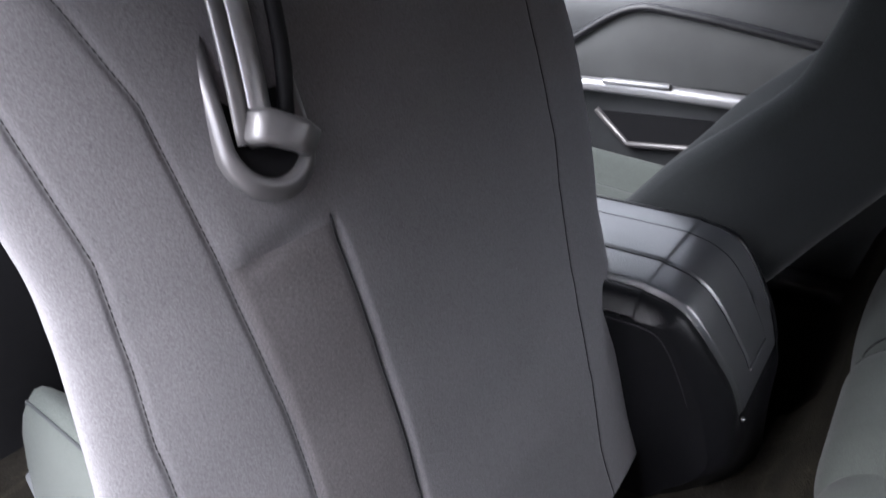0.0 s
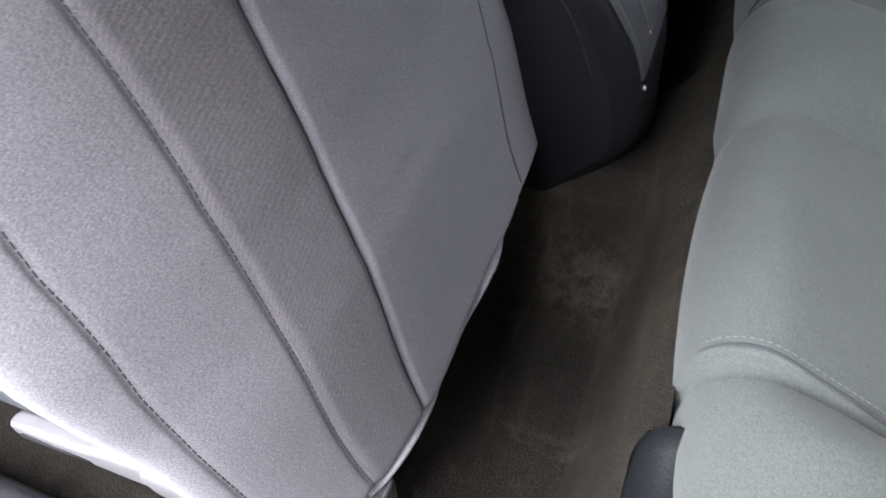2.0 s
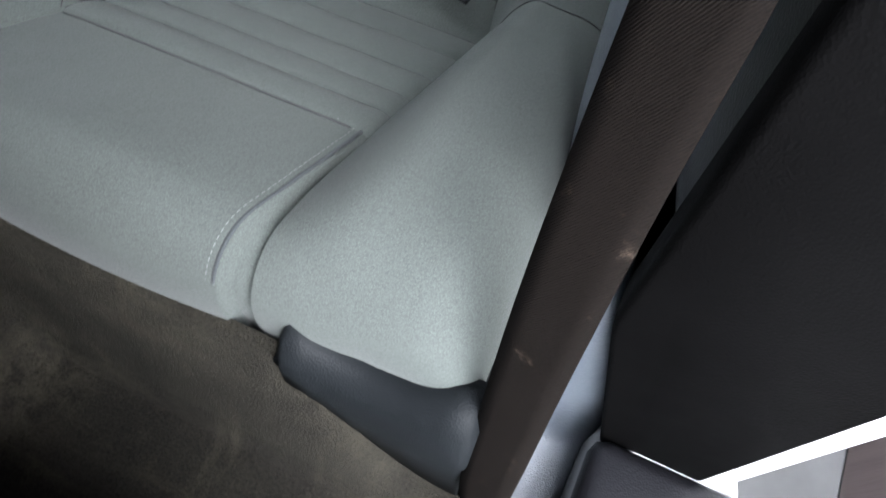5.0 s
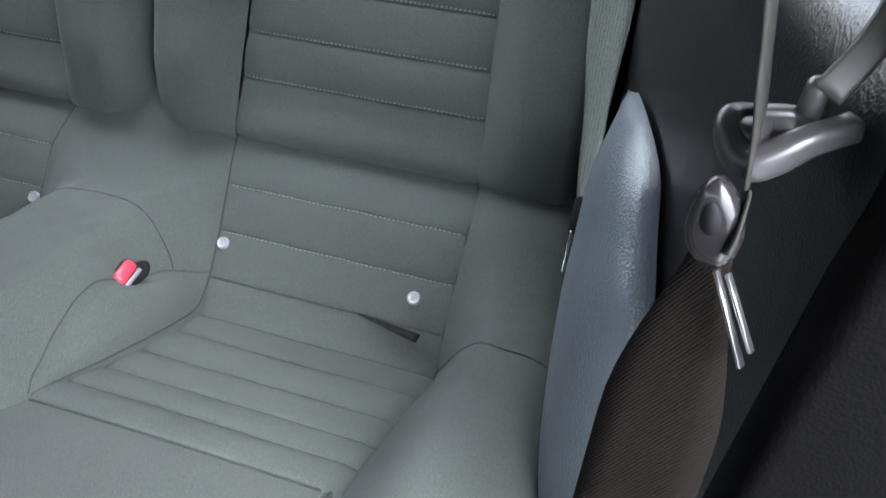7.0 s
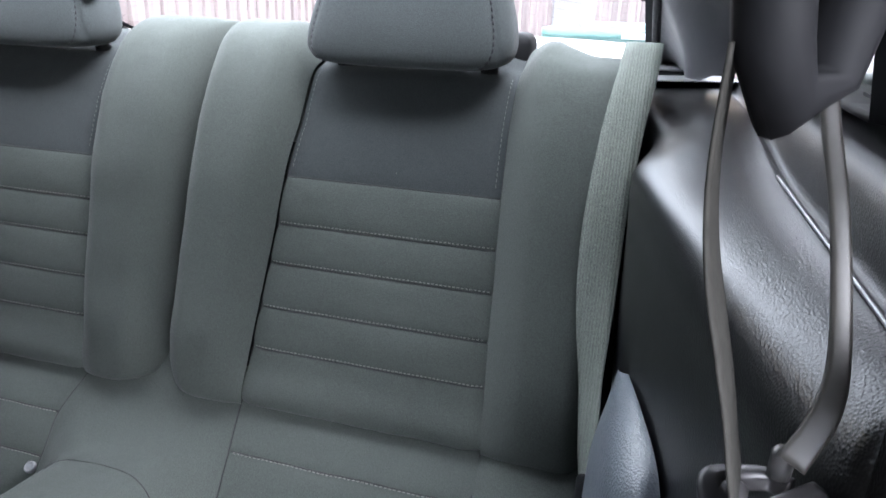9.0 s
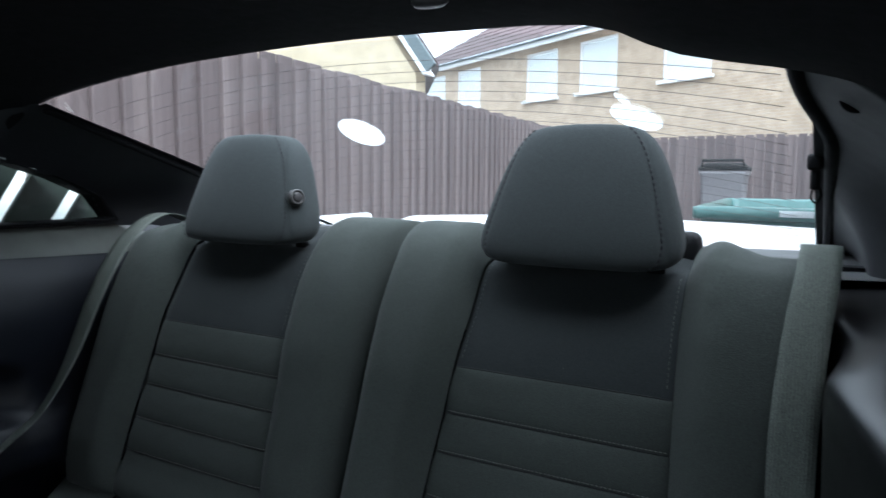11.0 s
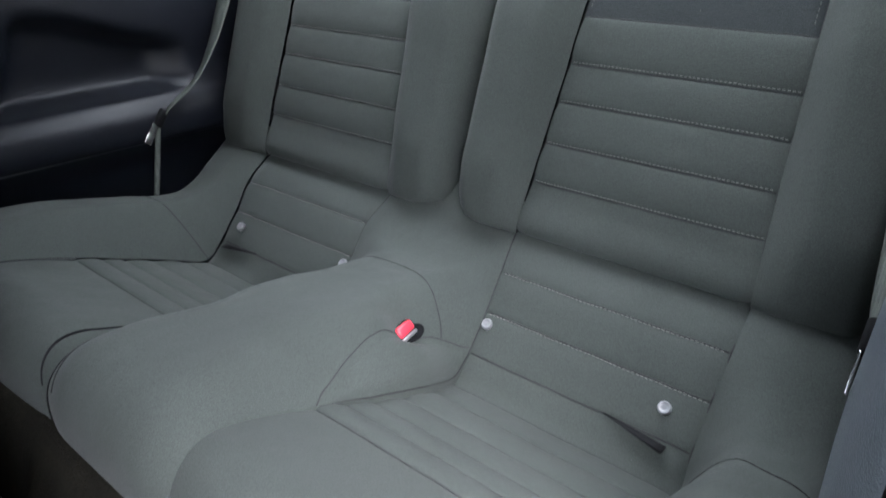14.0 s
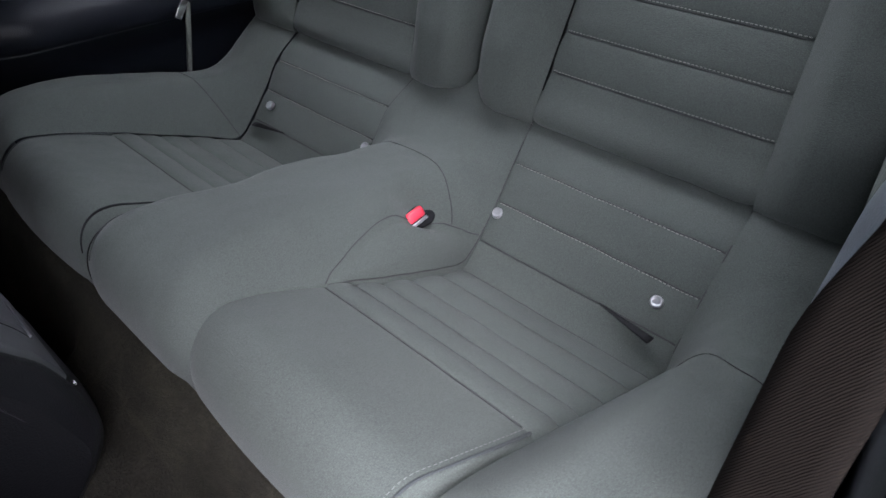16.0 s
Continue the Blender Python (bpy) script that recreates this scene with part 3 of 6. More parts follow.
def rear_glass():
    def at(u, v):
        half = 0.605 + 0.03 * v
        bow = 1 - u * u
        return (u * half, 0.012 - 0.84 * v - 0.06 * bow * v, 1.348 + bow * (0.048 * (1 - v) + 0.055 * math.sin(math.pi * v)) - 0.262 * v)
    pane = solo("window_1", grid(at, lin(-1, 1, 25), lin(0, 1, 17)), GLASS, "curved rear windscreen with fine heating wires", "window", kind="structure")
    pane.visible_shadow = False
    wires = []
    for k in range(17):
        v = 0.08 + 0.05 * k
        wires.append(sweep([Vector(at(u, v)) - Vector((0, -0.003, 0.003)) for u in lin(-0.92, 0.92, 21)], circle(0.0004, 4)))
    part("heating_wire", join(*wires), plain("dark_wire", (0.05, 0.04, 0.035), 0.5), pane, "fine dark heating wires", kind="stuff")
    band = []
    for u in (-1, 1):
        band.append(grid(lambda a, b, u=u: Vector(at(u * (1 - 0.035 * a), b)) - Vector((0, 0, 0.002)), lin(0, 1, 3), lin(0, 1, 17)))
    part("edge_band", join(*band), DARK, pane, "black printed edge band")
    return at


GLASS_AT = rear_glass()


def sticker(name, u, v, outline, label):
    """A flat white sticker on the inside of the rear glass, outline in metres along the glass."""
    c = Vector(GLASS_AT(u, v))
    du = (Vector(GLASS_AT(u + 0.02, v)) - c).normalized()
    dv = (Vector(GLASS_AT(u, v - 0.02)) - c).normalized()
    nn = du.cross(dv).normalized()
    nn = nn if nn.z < 0 else -nn
    rings = []
    for pts in outline:
        n = len(pts)
        lo = [tuple(c + du * a + dv * b + nn * 0.002) for a, b in pts]
        hi = [tuple(c + du * a + dv * b + nn * 0.0026) for a, b in pts]
        rings.append(loft([lo, hi]))
    solo(name, join(*rings), STICKER, label, "sticker", smooth=False)


def cabin_front():
    """Dashboard, windscreen, pillars and the far door's glass, which close the cabin."""
    dash = [(1.42, 0.60), (1.40, 0.80), (1.43, 0.92), (1.52, 0.97), (1.75, 0.985), (1.90, 0.97)]
    solo("dashboard", flip(grid(lambda x, k: (x, *spline(dash, k)), lin(-0.74, 0.74, 21), lin(0, 5, 30))), DARK, "dark dashboard top", "dashboard", kind="structure")
    # made-up tint: this unseen glass is darkened to hold back daylight
    tint = glass_material("dimming_windscreen", (0.50, 0.525, 0.525))
    screen = solo("window_4", grid(lambda u, v: (u * (0.66 + 0.08 * v), 1.24 + 0.66 * v + 0.05 * (1 - u * u) * v, 1.36 - 0.39 * v + 0.03 * (1 - u * u)), lin(-1, 1, 15), lin(0, 1, 9)), tint, "sloping windscreen, darkened to dim the cabin", "window", kind="structure")
    screen.visible_shadow = False
    for s, nm in ((-1, "left"), (1, "right")):
        solo("front_pillar_" + nm, sweep([(s * 0.70, 1.22, 1.33), (s * 0.77, 1.92, 0.96)], round_rect(0.08, 0.06, 0.02)), PILLAR, "dark windscreen pillar", "pillar trim", kind="structure")
        if s > 0:
            solo("roof_rail_" + nm, sweep([(s * 0.748, 0.22, 1.255), (s * 0.745, 0.5, 1.29), (s * 0.735, 1.24, 1.325)], round_rect(0.12, 0.11, 0.03)), HEADLINER, "dark roof side rail", "pillar trim", kind="structure")
        solo("car_front_wing_" + nm, box(0.05, 1.4, 0.55, 0.02, Matrix.Translation((s * 0.89, 2.65, 0.62))), WHITE_PAINT, "white painted front wing", "car body", kind="structure")
    # tint added only to cut the light from the far side
    pane = solo("window_5", ([(0.775, 0.46, 1.02), (0.775, 1.60, 1.02), (0.740, 1.28, 1.30), (0.740, 0.46, 1.27)], [(0, 1, 2, 3)]), glass_material("dimming_door_glass", (0.40, 0.415, 0.43)), "side glass of the far door, darkened to dim the cabin", "window", kind="structure", smooth=False)
    pane.visible_shadow = False
    solo("bonnet", grid(lambda u, v: (u * 0.88, 1.92 + 1.5 * v, 0.97 - 0.14 * v * v - 0.05 * u * u), lin(-1, 1, 15), lin(0, 1, 12)), WHITE_PAINT, "white painted bonnet", "car body", kind="structure")
    solo("car_nose", box(1.75, 0.12, 0.6, 0.05, Matrix.Translation((0, 3.42, 0.55))), WHITE_PAINT, "white painted nose of the car", "car body", kind="structure")


def oval(a, b, turn=0.0, n=28):
    c, s = math.cos(radians(turn)), math.sin(radians(turn))
    return [(a * math.cos(t) * c - b * math.sin(t) * s, a * math.cos(t) * s + b * math.sin(t) * c) for t in lin(0, 2 * math.pi, n + 1)[:-1]]


sticker("oval_sticker", 0.29, 0.42, [oval(0.040, 0.072, 12)], "plain white oval sticker on the rear glass")
sticker("fruit_sticker", -0.60, 0.32, [oval(0.036, 0.055), [(x + 0.002, y + 0.075) for x, y in oval(0.007, 0.022, -10)]], "white rounded sticker with a leaf on the rear glass")


def tunnel_height(x, y):
    t = smooth01((abs(x + 0.01) - 0.09) / 0.11)
    return 0.50 - 0.15 * t


def carpet_at(x, y):
    z = tunnel_height(x, y) + 0.004 * noise.noise((x * 9, y * 9, 0))
    if y < 0.66:
        k = smooth01((0.665 - y) / 0.06) * smooth01((x + 0.64) / 0.17)
        z = z + (0.56 - z) * k
        y = max(y, 0.612 - 0.02 * k)
    return x, y, z


solo("floor", grid(carpet_at, lin(-0.70, 0.72, 95), lin(0.56, 1.9, 90)), CARPET, "dark brown worn car carpet with pale sandy stains", "floor", kind="structure")
solo("underfloor", box(1.7, 3.2, 0.03, 0, Matrix.Translation((0, 0.4, 0.20))), DARK, "dark floor pan of the car", "floor", kind="structure", smooth=False)
solo("bulkhead_wall", box(1.5, 0.04, 0.8, 0, Matrix.Translation((0, 1.92, 0.6))), DARK, "dark dashboard bulkhead", "wall", kind="structure", smooth=False)
solo("rear_wall", box(1.74, 0.03, 0.90, 0, Matrix.Translation((0, -0.47, 0.645))), DARK, "dark panel behind the rear seat", "wall", kind="structure", smooth=False)


def shelf():
    def at(u, v):
        z = 1.092 - 0.01 * v + 0.006 * math.cos(u * 6)
        return u * 0.88, -0.345 - 0.52 * v, z - 0.03 * smooth01((abs(u) - 0.95) / 0.05) * 0
    body = grid(at, lin(-1, 1, 41), lin(0, 1, 21))
    solo("parcel_shelf", join(body, box(1.30, 0.50, 0.05, 0, Matrix.Translation((0, -0.61, 1.04)))), plastic("grey_shelf_cloth", (0.075, 0.078, 0.080), 0.8, 700, 0.2), "dark grey felt parcel shelf behind the rear seats", "shelf", kind="structure")
    solo("boot_lid", grid(lambda u, v: (u * 0.80, -0.90 - 0.76 * v, 1.055 - 0.02 * v + 0.02 * (1 - u * u) + 0.03 * smooth01((v - 0.62) / 0.3)), lin(-1, 1, 31), lin(0, 1, 25)), WHITE_PAINT, "white painted boot lid with a low spoiler lip", "boot", kind="structure")
    solo("boot_tail", box(1.6, 0.3, 0.75, 0.06, Matrix.Translation((0, -1.75, 0.66))), WHITE_PAINT, "white painted tail of the car", "car body", kind="structure")


shelf()


def lerp(a, b, t):
    return a + (b - a) * t


TRIM = [(0.800, 1.128), (0.775, 1.118), (0.750, 1.100), (0.728, 1.075), (0.708, 1.040), (0.690, 1.00), (0.675, 0.95), (0.668, 0.88), (0.668, 0.82), (0.655, 0.785), (0.637, 0.765), (0.622, 0.742), (0.618, 0.715), (0.628, 0.692), (0.655, 0.680), (0.690, 0.62), (0.700, 0.50), (0.700, 0.34)]


NEAR_LOW = [(0.706, 0.70), (0.706, 0.66), (0.690, 0.60), (0.700, 0.50), (0.700, 0.34)]


def near_profile(y):
    """The panel by the open door: a broad sloping shoulder, wider towards the rear."""
    lip = 1.066 + 0.018 * smooth01((0.15 - y) / 0.3)
    xb = 0.615 + 0.17 * max(y, 0.0) + 0.020 * math.exp(-((y + 0.12) / 0.08) ** 2)
    zb = 1.040 + 0.034 * smooth01((-0.02 - y) / 0.26)
    return [(0.800, 1.128), (0.752, 1.104), (0.735, lip - 0.004), (0.722, lip), (lerp(0.722, xb, 0.5), lerp(lip, zb, 0.40)), (xb + 0.004, zb + 0.001), (xb - 0.003, zb - 0.022), (xb - 0.001, 0.98), (xb + 0.001, 0.92), (xb + 0.003, 0.85), (xb + 0.004, 0.80), (xb + 0.005, 0.775), (xb + 0.006, 0.755), (xb + 0.007, 0.73)] + NEAR_LOW


def side_trim(side, label):
    """The moulded quarter panel beside the rear seat, with its armrest roll and pocket."""
    def at(y, k):
        if side < 0:
            x, z = spline(near_profile(y), k)
            q = min(1.0, max(0.0, (y - 0.435) / 0.065))
            y -= 0.07 * smooth01((0.72 - z) / 0.06) * max(0.0, (y - 0.2) / 0.3)
            return side * (x + 0.045 * (1 - math.sqrt(1 - q * q))), y, z
        x, z = spline(TRIM, k)
        arm = math.exp(-((k - 11.5) / 2.4) ** 2)
        top = 6.9 - 0.9 * smooth01((y - 0.04) / 0.26)
        pocket = smooth01((k - top) / 0.7) * smooth01((9.6 - k) / 1.1) * smooth01((y - 0.01) / 0.09) * smooth01((0.36 + 0.03 * (k - 7) - y) / 0.04)
        fade = smooth01((y + 0.30) / 0.25)
        x = x + arm * 0.045 * (1 - fade) + 0.040 * pocket
        z = z + arm * 0.05 * (y - 0.2) + 0.01 * math.sin(y * 5) * math.exp(-((k - 3) / 2) ** 2)
        x += 0.02 * smooth01((y - 0.42) / 0.1)
        return side * x, y, z
    sheet = grid(at, lin(-0.46, 0.50, 74), lin(0, len(TRIM) - 1 if side > 0 else 18, 150))
    t = thing("quarter_trim", (side * 0.7, 0.05, 0.34), label, "trim panel")
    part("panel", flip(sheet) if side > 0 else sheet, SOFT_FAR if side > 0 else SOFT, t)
    back = grid(lambda y, z: (side * 0.83, y, z), lin(-0.42, 0.50, 3), lin(0.34, 1.128, 3))
    part("backing", back, DARK, t)
    seam = [Vector(at(y, 13.6)) - Vector((side * 0.001, 0, 0)) for y in lin(-0.15, 0.49, 40)]
    if side < 0:
        # thin pale strip stands in for the reflection along the lip's edge
        part("lip", sweep([(-0.7225, y, near_profile(y)[3][1] + 0.0012) for y in lin(0.12, 0.45, 24)], circle(0.0013, 6)), SATIN, t, "painted highlight along the window lip")
    if side > 0:
        part("window_ledge", flip(grid(lambda y, k: tuple(Vector(at(y, k)) + Vector((-0.001, 0, 0.0015))), lin(-0.30, 0.34, 50), lin(0.2, 3.3, 24))), LEDGE, t, "grey grained ledge under the quarter window")
        part("piping", sweep(seam, circle(0.0015, 6)), THREAD_MID, t, "pale edge line under the armrest")
    return t


side_trim(1, "black moulded quarter panel with armrest and pocket, blue light painted in")
side_trim(-1, "black grained quarter panel beside the rear seat, shiny near the top")

HOLE = [(0.20, 1.130), (0.124, 1.272), (0.02, 1.258), (-0.10, 1.220), (-0.19, 1.180), (-0.225, 1.130)]


def inside(poly, y, z):
    hit = False
    for (y0, z0), (y1, z1) in zip(poly, poly[1:] + poly[:1]):
        if (z0 > z) != (z1 > z) and y < (y1 - y0) * (z - z0) / (z1 - z0) + y0:
            hit = not hit
    return hit


def wall_at(y, t, bend=1.8):
    """The upper side wall, between roof or rear glass and the quarter panel."""
    if y > 0.02:
        xt, zt = 0.615 + 0.11 * smooth01(y / 0.3), 1.345 - 0.09 * smooth01(y / 0.3)
    else:
        xt, zt = 0.603 - 0.035 * (y - 0.02), 1.350 + 0.325 * (y - 0.02)
        if bend < 2:
            xt -= 0.034 * smooth01((y + 0.24) / 0.22)
    zb, xb = 1.112 - 0.035 * smooth01((-0.30 - y) / 0.12), 0.775 - 0.10 * smooth01((-0.22 - y) / 0.2)
    if zt < zb + 0.02:
        zb = zt - 0.02
    z = lerp(zt, zb, t)
    x = lerp(xt, xb, 1 - (1 - t) ** bend)
    return x, y, z


def side_wall(side):
    ys, ts = lin(0.50, -0.80, 131), lin(0, 1, 30)
    verts, faces = grid(lambda y, t: wall_at(y, t, 3.2 if side > 0 else 1.8), ys, ts)
    keep = []
    for f in faces:
        c = np.mean([verts[i] for i in f], axis=0)
        if not inside(HOLE, c[1], c[2]):
            keep.append(f)
    verts = [(side * x, y, z) for x, y, z in verts]
    w = solo("wall_right" if side > 0 else "wall_left", (verts, keep), PILLAR, "dark pillar lining round the louvred quarter window", "pillar trim", kind="structure")
    loop = []
    for (y0, z0), (y1, z1) in zip(HOLE, HOLE[1:] + HOLE[:1]):
        for k in range(8):
            loop.append((lerp(y0, y1, k / 8), lerp(z0, z1, k / 8)))
    n = len(loop)
    cy, cz = np.mean(loop, axis=0)
    rings = []
    for grow, x in ((1.10, 0.775), (1.06, 0.748), (1.0, 0.752), (0.98, 0.80)):
        rings.append([(side * x, cy + (y - cy) * grow, cz + (z - cz) * grow) for y, z in loop])
    win = tagged(new("window_2" if side > 0 else "window_3", mesh_of("window_surround", loft(rings, False), DARK)), "small tinted quarter window behind body louvres", "window", kind="structure")
    pane = part("pane", ([(side * 0.785, y, z) for y, z in loop], [tuple(range(n))]), GLASS_QUARTER, win, smooth=False)
    pane.visible_shadow = False
    # outside louvres: dark slats with painted fins in the slits
    slits = [((0.028, 1.285), (0.128, 1.112)), ((-0.113, 1.285), (-0.002, 1.112)), ((-0.249, 1.285), (-0.130, 1.112))]
    edge = [((0.17, 1.285), (0.27, 1.112))] + slits + [((-0.36, 1.285), (-0.26, 1.112))]
    lou = thing("louvre", (side * 0.84, 0, 1.112), "black quarter-window louvre with three open slits", "louvre")
    for i, ((a, b), (c, d)) in enumerate(zip(edge, edge[1:])):
        gap = 0.0075
        quad = [(a[0] - gap, a[1]), (c[0] + gap, c[1]), (d[0] + gap, d[1]), (b[0] - gap, b[1])]
        lean = (0.0, 0.03, 0.03, 0.0)
        part("slat", loft([[(side * (0.80 + e), y, z) for (y, z), e in zip(quad, lean)], [(side * (0.812 + e), y, z) for (y, z), e in zip(quad, lean)]]), SLAT, lou, smooth=False)
    for a, b in slits:
        quad = [(0.97, a[0] + 0.03, a[1]), (0.97, a[0] - 0.07, a[1]), (0.85, b[0] - 0.06, b[1] - 0.02), (0.85, b[0] + 0.03, b[1] - 0.02)]
        part("fin", loft([[(side * x, y, z) for x, y, z in quad], [(side * (x + 0.006), y, z - 0.004) for x, y, z in quad]]), WHITE_PAINT, lou, "white painted fin", smooth=False)


side_wall(1)
side_wall(-1)
for side, nm in ((1, "right"), (-1, "left")):
    edge = []
    for y in lin(0.0, -0.78, 60):
        x, y, z = wall_at(y, 0.0, 3.2 if side > 0 else 1.8)
        edge.append((side * (x + 0.002), y, z - 0.001))
    solo("trim_glass_" + nm, sweep(edge, circle(0.009, 8)), DARK, "black edge strip along the rear glass", "trim", kind="structure")

cabin_front()

# outer body sides: quarters behind the doors, sills, far door skin
for side, nm in ((1, "right"), (-1, "left")):
    solo("car_quarter_" + nm, box(0.05, 1.9, 0.85, 0.02, Matrix.Translation((side * 0.905, -0.48, 0.66))), WHITE_PAINT, "white painted rear quarter of the car body", "car body", kind="structure")
    solo("car_sill_" + nm, box(0.16, 1.6, 0.16, 0.04, Matrix.Translation((side * 0.84, 1.25, 0.29))), WHITE_PAINT, "white painted door sill", "car body", kind="structure")
    front = 0.57 if side > 0 else 0.70
    solo("sill_trim_" + nm, box(0.14, 2.0 - front, 0.05, 0.018, Matrix.Translation((side * 0.735, (2.0 + front) / 2, 0.385))), BLACK, "black plastic sill cover", "sill trim", kind="structure")
solo("sill_trim_end", box(0.165, 0.26, 0.045, 0.018, Matrix.Translation((-0.8375, 0.63, 0.362))), BLACK, "black rear end of the sill cover", "sill trim", kind="structure")
JAMB_EDGE = [(-0.700, 1.12), (-0.7005, 0.80), (-0.701, 0.64), (-0.705, 0.615), (-0.737, 0.47), (-0.775, 0.30), (-0.78, 0.20)]
jamb = []
for inset, y in ((0.004, 0.462), (0.0, 0.468), (0.0, 0.494), (0.002, 0.498), (0.006, 0.500)):
    jamb.append([(x - inset, y, z) for x, z in JAMB_EDGE] + [(-0.87 + inset, y, 0.20), (-0.87 + inset, y, 1.12)])
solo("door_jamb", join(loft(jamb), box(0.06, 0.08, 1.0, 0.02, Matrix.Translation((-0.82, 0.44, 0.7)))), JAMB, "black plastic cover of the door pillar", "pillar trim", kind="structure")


def door():
    """The closed far front door: upper skin, padded insert, grab rail, pocket."""
    d = thing("door_1", (0.74, 1.1, 0.34), "grey and black front door panel with a silver grab rail", "door", kind="structure")
    prof = [(0.79, 1.02), (0.755, 1.0), (0.735, 0.96), (0.730, 0.90), (0.735, 0.82), (0.735, 0.74), (0.74, 0.60), (0.73, 0.45), (0.735, 0.36)]
    part("door_skin", flip(grid(lambda y, k: (spline(prof, k)[0], y, spline(prof, k)[1]), lin(0.50, 1.88, 40), lin(0, 8, 40))), plastic("grey_door_panel", (0.028, 0.030, 0.032), 0.55, 450, 0.3), d)
    rim = [(1.46, 0.80), (1.34, 0.87), (1.19, 0.952), (1.05, 0.945), (0.80, 0.898), (0.60, 0.86)]
    rc = curve_pts(rim, 40)
    part("insert_edge", sweep([(0.722, y, z) for y, z in rc], circle(0.012, 8, 0.8)), BLACK, d, "black band round the insert")
    part("insert", flip(grid(lambda u, v: (0.722 + 0.006 * (2 * v - 1) ** 2, rc[int(u)][0], lerp(rc[int(u)][1] - 0.012, 0.79, v)), range(40), lin(0, 1, 8))), plastic("padded_insert", (0.036, 0.038, 0.038), 0.6, 500, 0.3), d, "dark grey padded insert")
    part("grab_rail", sweep([(0.705, y, 0.772 + 0.01 * math.sin((y - 0.8) * 3)) for y in lin(0.62, 1.52, 24)], round_rect(0.035, 0.030, 0.012)), SATIN, d, "satin silver grab rail")
    part("switch_plate", box(0.02, 0.16, 0.012, 0.004, Matrix.Translation((0.690, 1.145, 0.797))), SATIN, d, "silver switch plate")
    hole = [(1.24, 0.715), (1.16, 0.645), (0.90, 0.66), (0.86, 0.725)]
    part("pocket", loft([[(0.726, y, z) for y, z in hole], [(0.718, y, z) for y, z in hole]]), DARK, d, "dark storage pocket", smooth=False)
    part("pocket_lip", sweep([(0.715, 1.25, 0.72), (0.715, 1.165, 0.643), (0.715, 1.0, 0.655), (0.715, 0.86, 0.668)], circle(0.008, 8)), SATIN_DARK, d, "grey pocket lip")


door()


def coat_hook():
    c = thing("coat_hook", (-0.640, -0.05, 1.30), "small black plastic coat hook on the pillar lining", "hook")
    part("plate", box(0.012, 0.05, 0.022, 0.005, Matrix.Translation((-0.648, -0.05, 1.302))), DARK, c)
    part("hook", sweep(curve_pts([(-0.642, -0.05, 1.302), (-0.628, -0.05, 1.296), (-0.618, -0.05, 1.300), (-0.614, -0.05, 1.312)], 12), circle(0.005, 8)), DARK, c)


def belt_clip():
    c = thing("hanging_clip", (-0.600, -0.30, 1.25), "black plastic clip with a brown cord hanging by the rear glass", "clip")
    part("body", box(0.02, 0.03, 0.022, 0.005, Matrix.Translation((-0.597, -0.30, 1.250))), DARK, c)
    part("stem", box(0.012, 0.014, 0.03, 0.004, Matrix.Translation((-0.598, -0.30, 1.228))), DARK, c)
    part("cord", sweep(curve_pts([(-0.599, -0.30, 1.222), (-0.594, -0.30, 1.205), (-0.600, -0.30, 1.196), (-0.606, -0.30, 1.206), (-0.602, -0.30, 1.220)], 16), circle(0.0015, 6)), WEB_BROWN, c, "brown cord loop")


def roof_clip():
    c = thing("roof_lining_clip", (-0.263, 0.146, 1.390), "small black oval clip on the roof lining", "clip")
    part("body", disc_stack([(0.012, 0.006), (0.012, 0.0), (0.010, -0.003), (0.004, -0.004)], 20, Matrix.Translation((-0.263, 0.146, 1.392)) @ Matrix.Diagonal((1.6, 1.0, 1.0, 1.0))), SATIN_DARK, c)


coat_hook()
belt_clip()
roof_clip()


def side_wing():
    """The smooth grey-blue moulding between the rear seat and the quarter panel, reaching down to the door opening."""
    left = [(-0.626, 0.068, 0.848), (-0.622, 0.082, 0.82), (-0.615, 0.090, 0.774), (-0.616, 0.095, 0.703), (-0.620, 0.105, 0.622), (-0.630, 0.13, 0.52), (-0.645, 0.20, 0.42), (-0.650, 0.36, 0.30), (-0.655, 0.47, 0.255), (-0.660, 0.62, 0.235)]
    right = [(-0.6345, 0.100, 0.861), (-0.6445, 0.183, 0.878), (-0.657, 0.255, 0.877), (-0.664, 0.298, 0.850), (-0.672, 0.345, 0.815), (-0.688, 0.42, 0.72), (-0.706, 0.467, 0.62), (-0.7385, 0.467, 0.47), (-0.776, 0.470, 0.285), (-0.800, 0.58, 0.235)]

    def at(v, u):
        a, b = Vector(tuple(spline(left, v))), Vector(tuple(spline(right, v)))
        wide = (b - a).length
        out = Vector((0.35, 0.75, 0.30)).normalized()
        return a.lerp(b, u) + out * (0.26 * wide * math.sin(math.pi * u) ** 0.6)
    sheet = grid(lambda v, u: tuple(at(v, u)), lin(0, 9, 72), lin(0, 1, 24))
    solo("wing_moulding", sheet, WING, "smooth pale grey plastic moulding beside the rear seat", "trim panel")


side_wing()

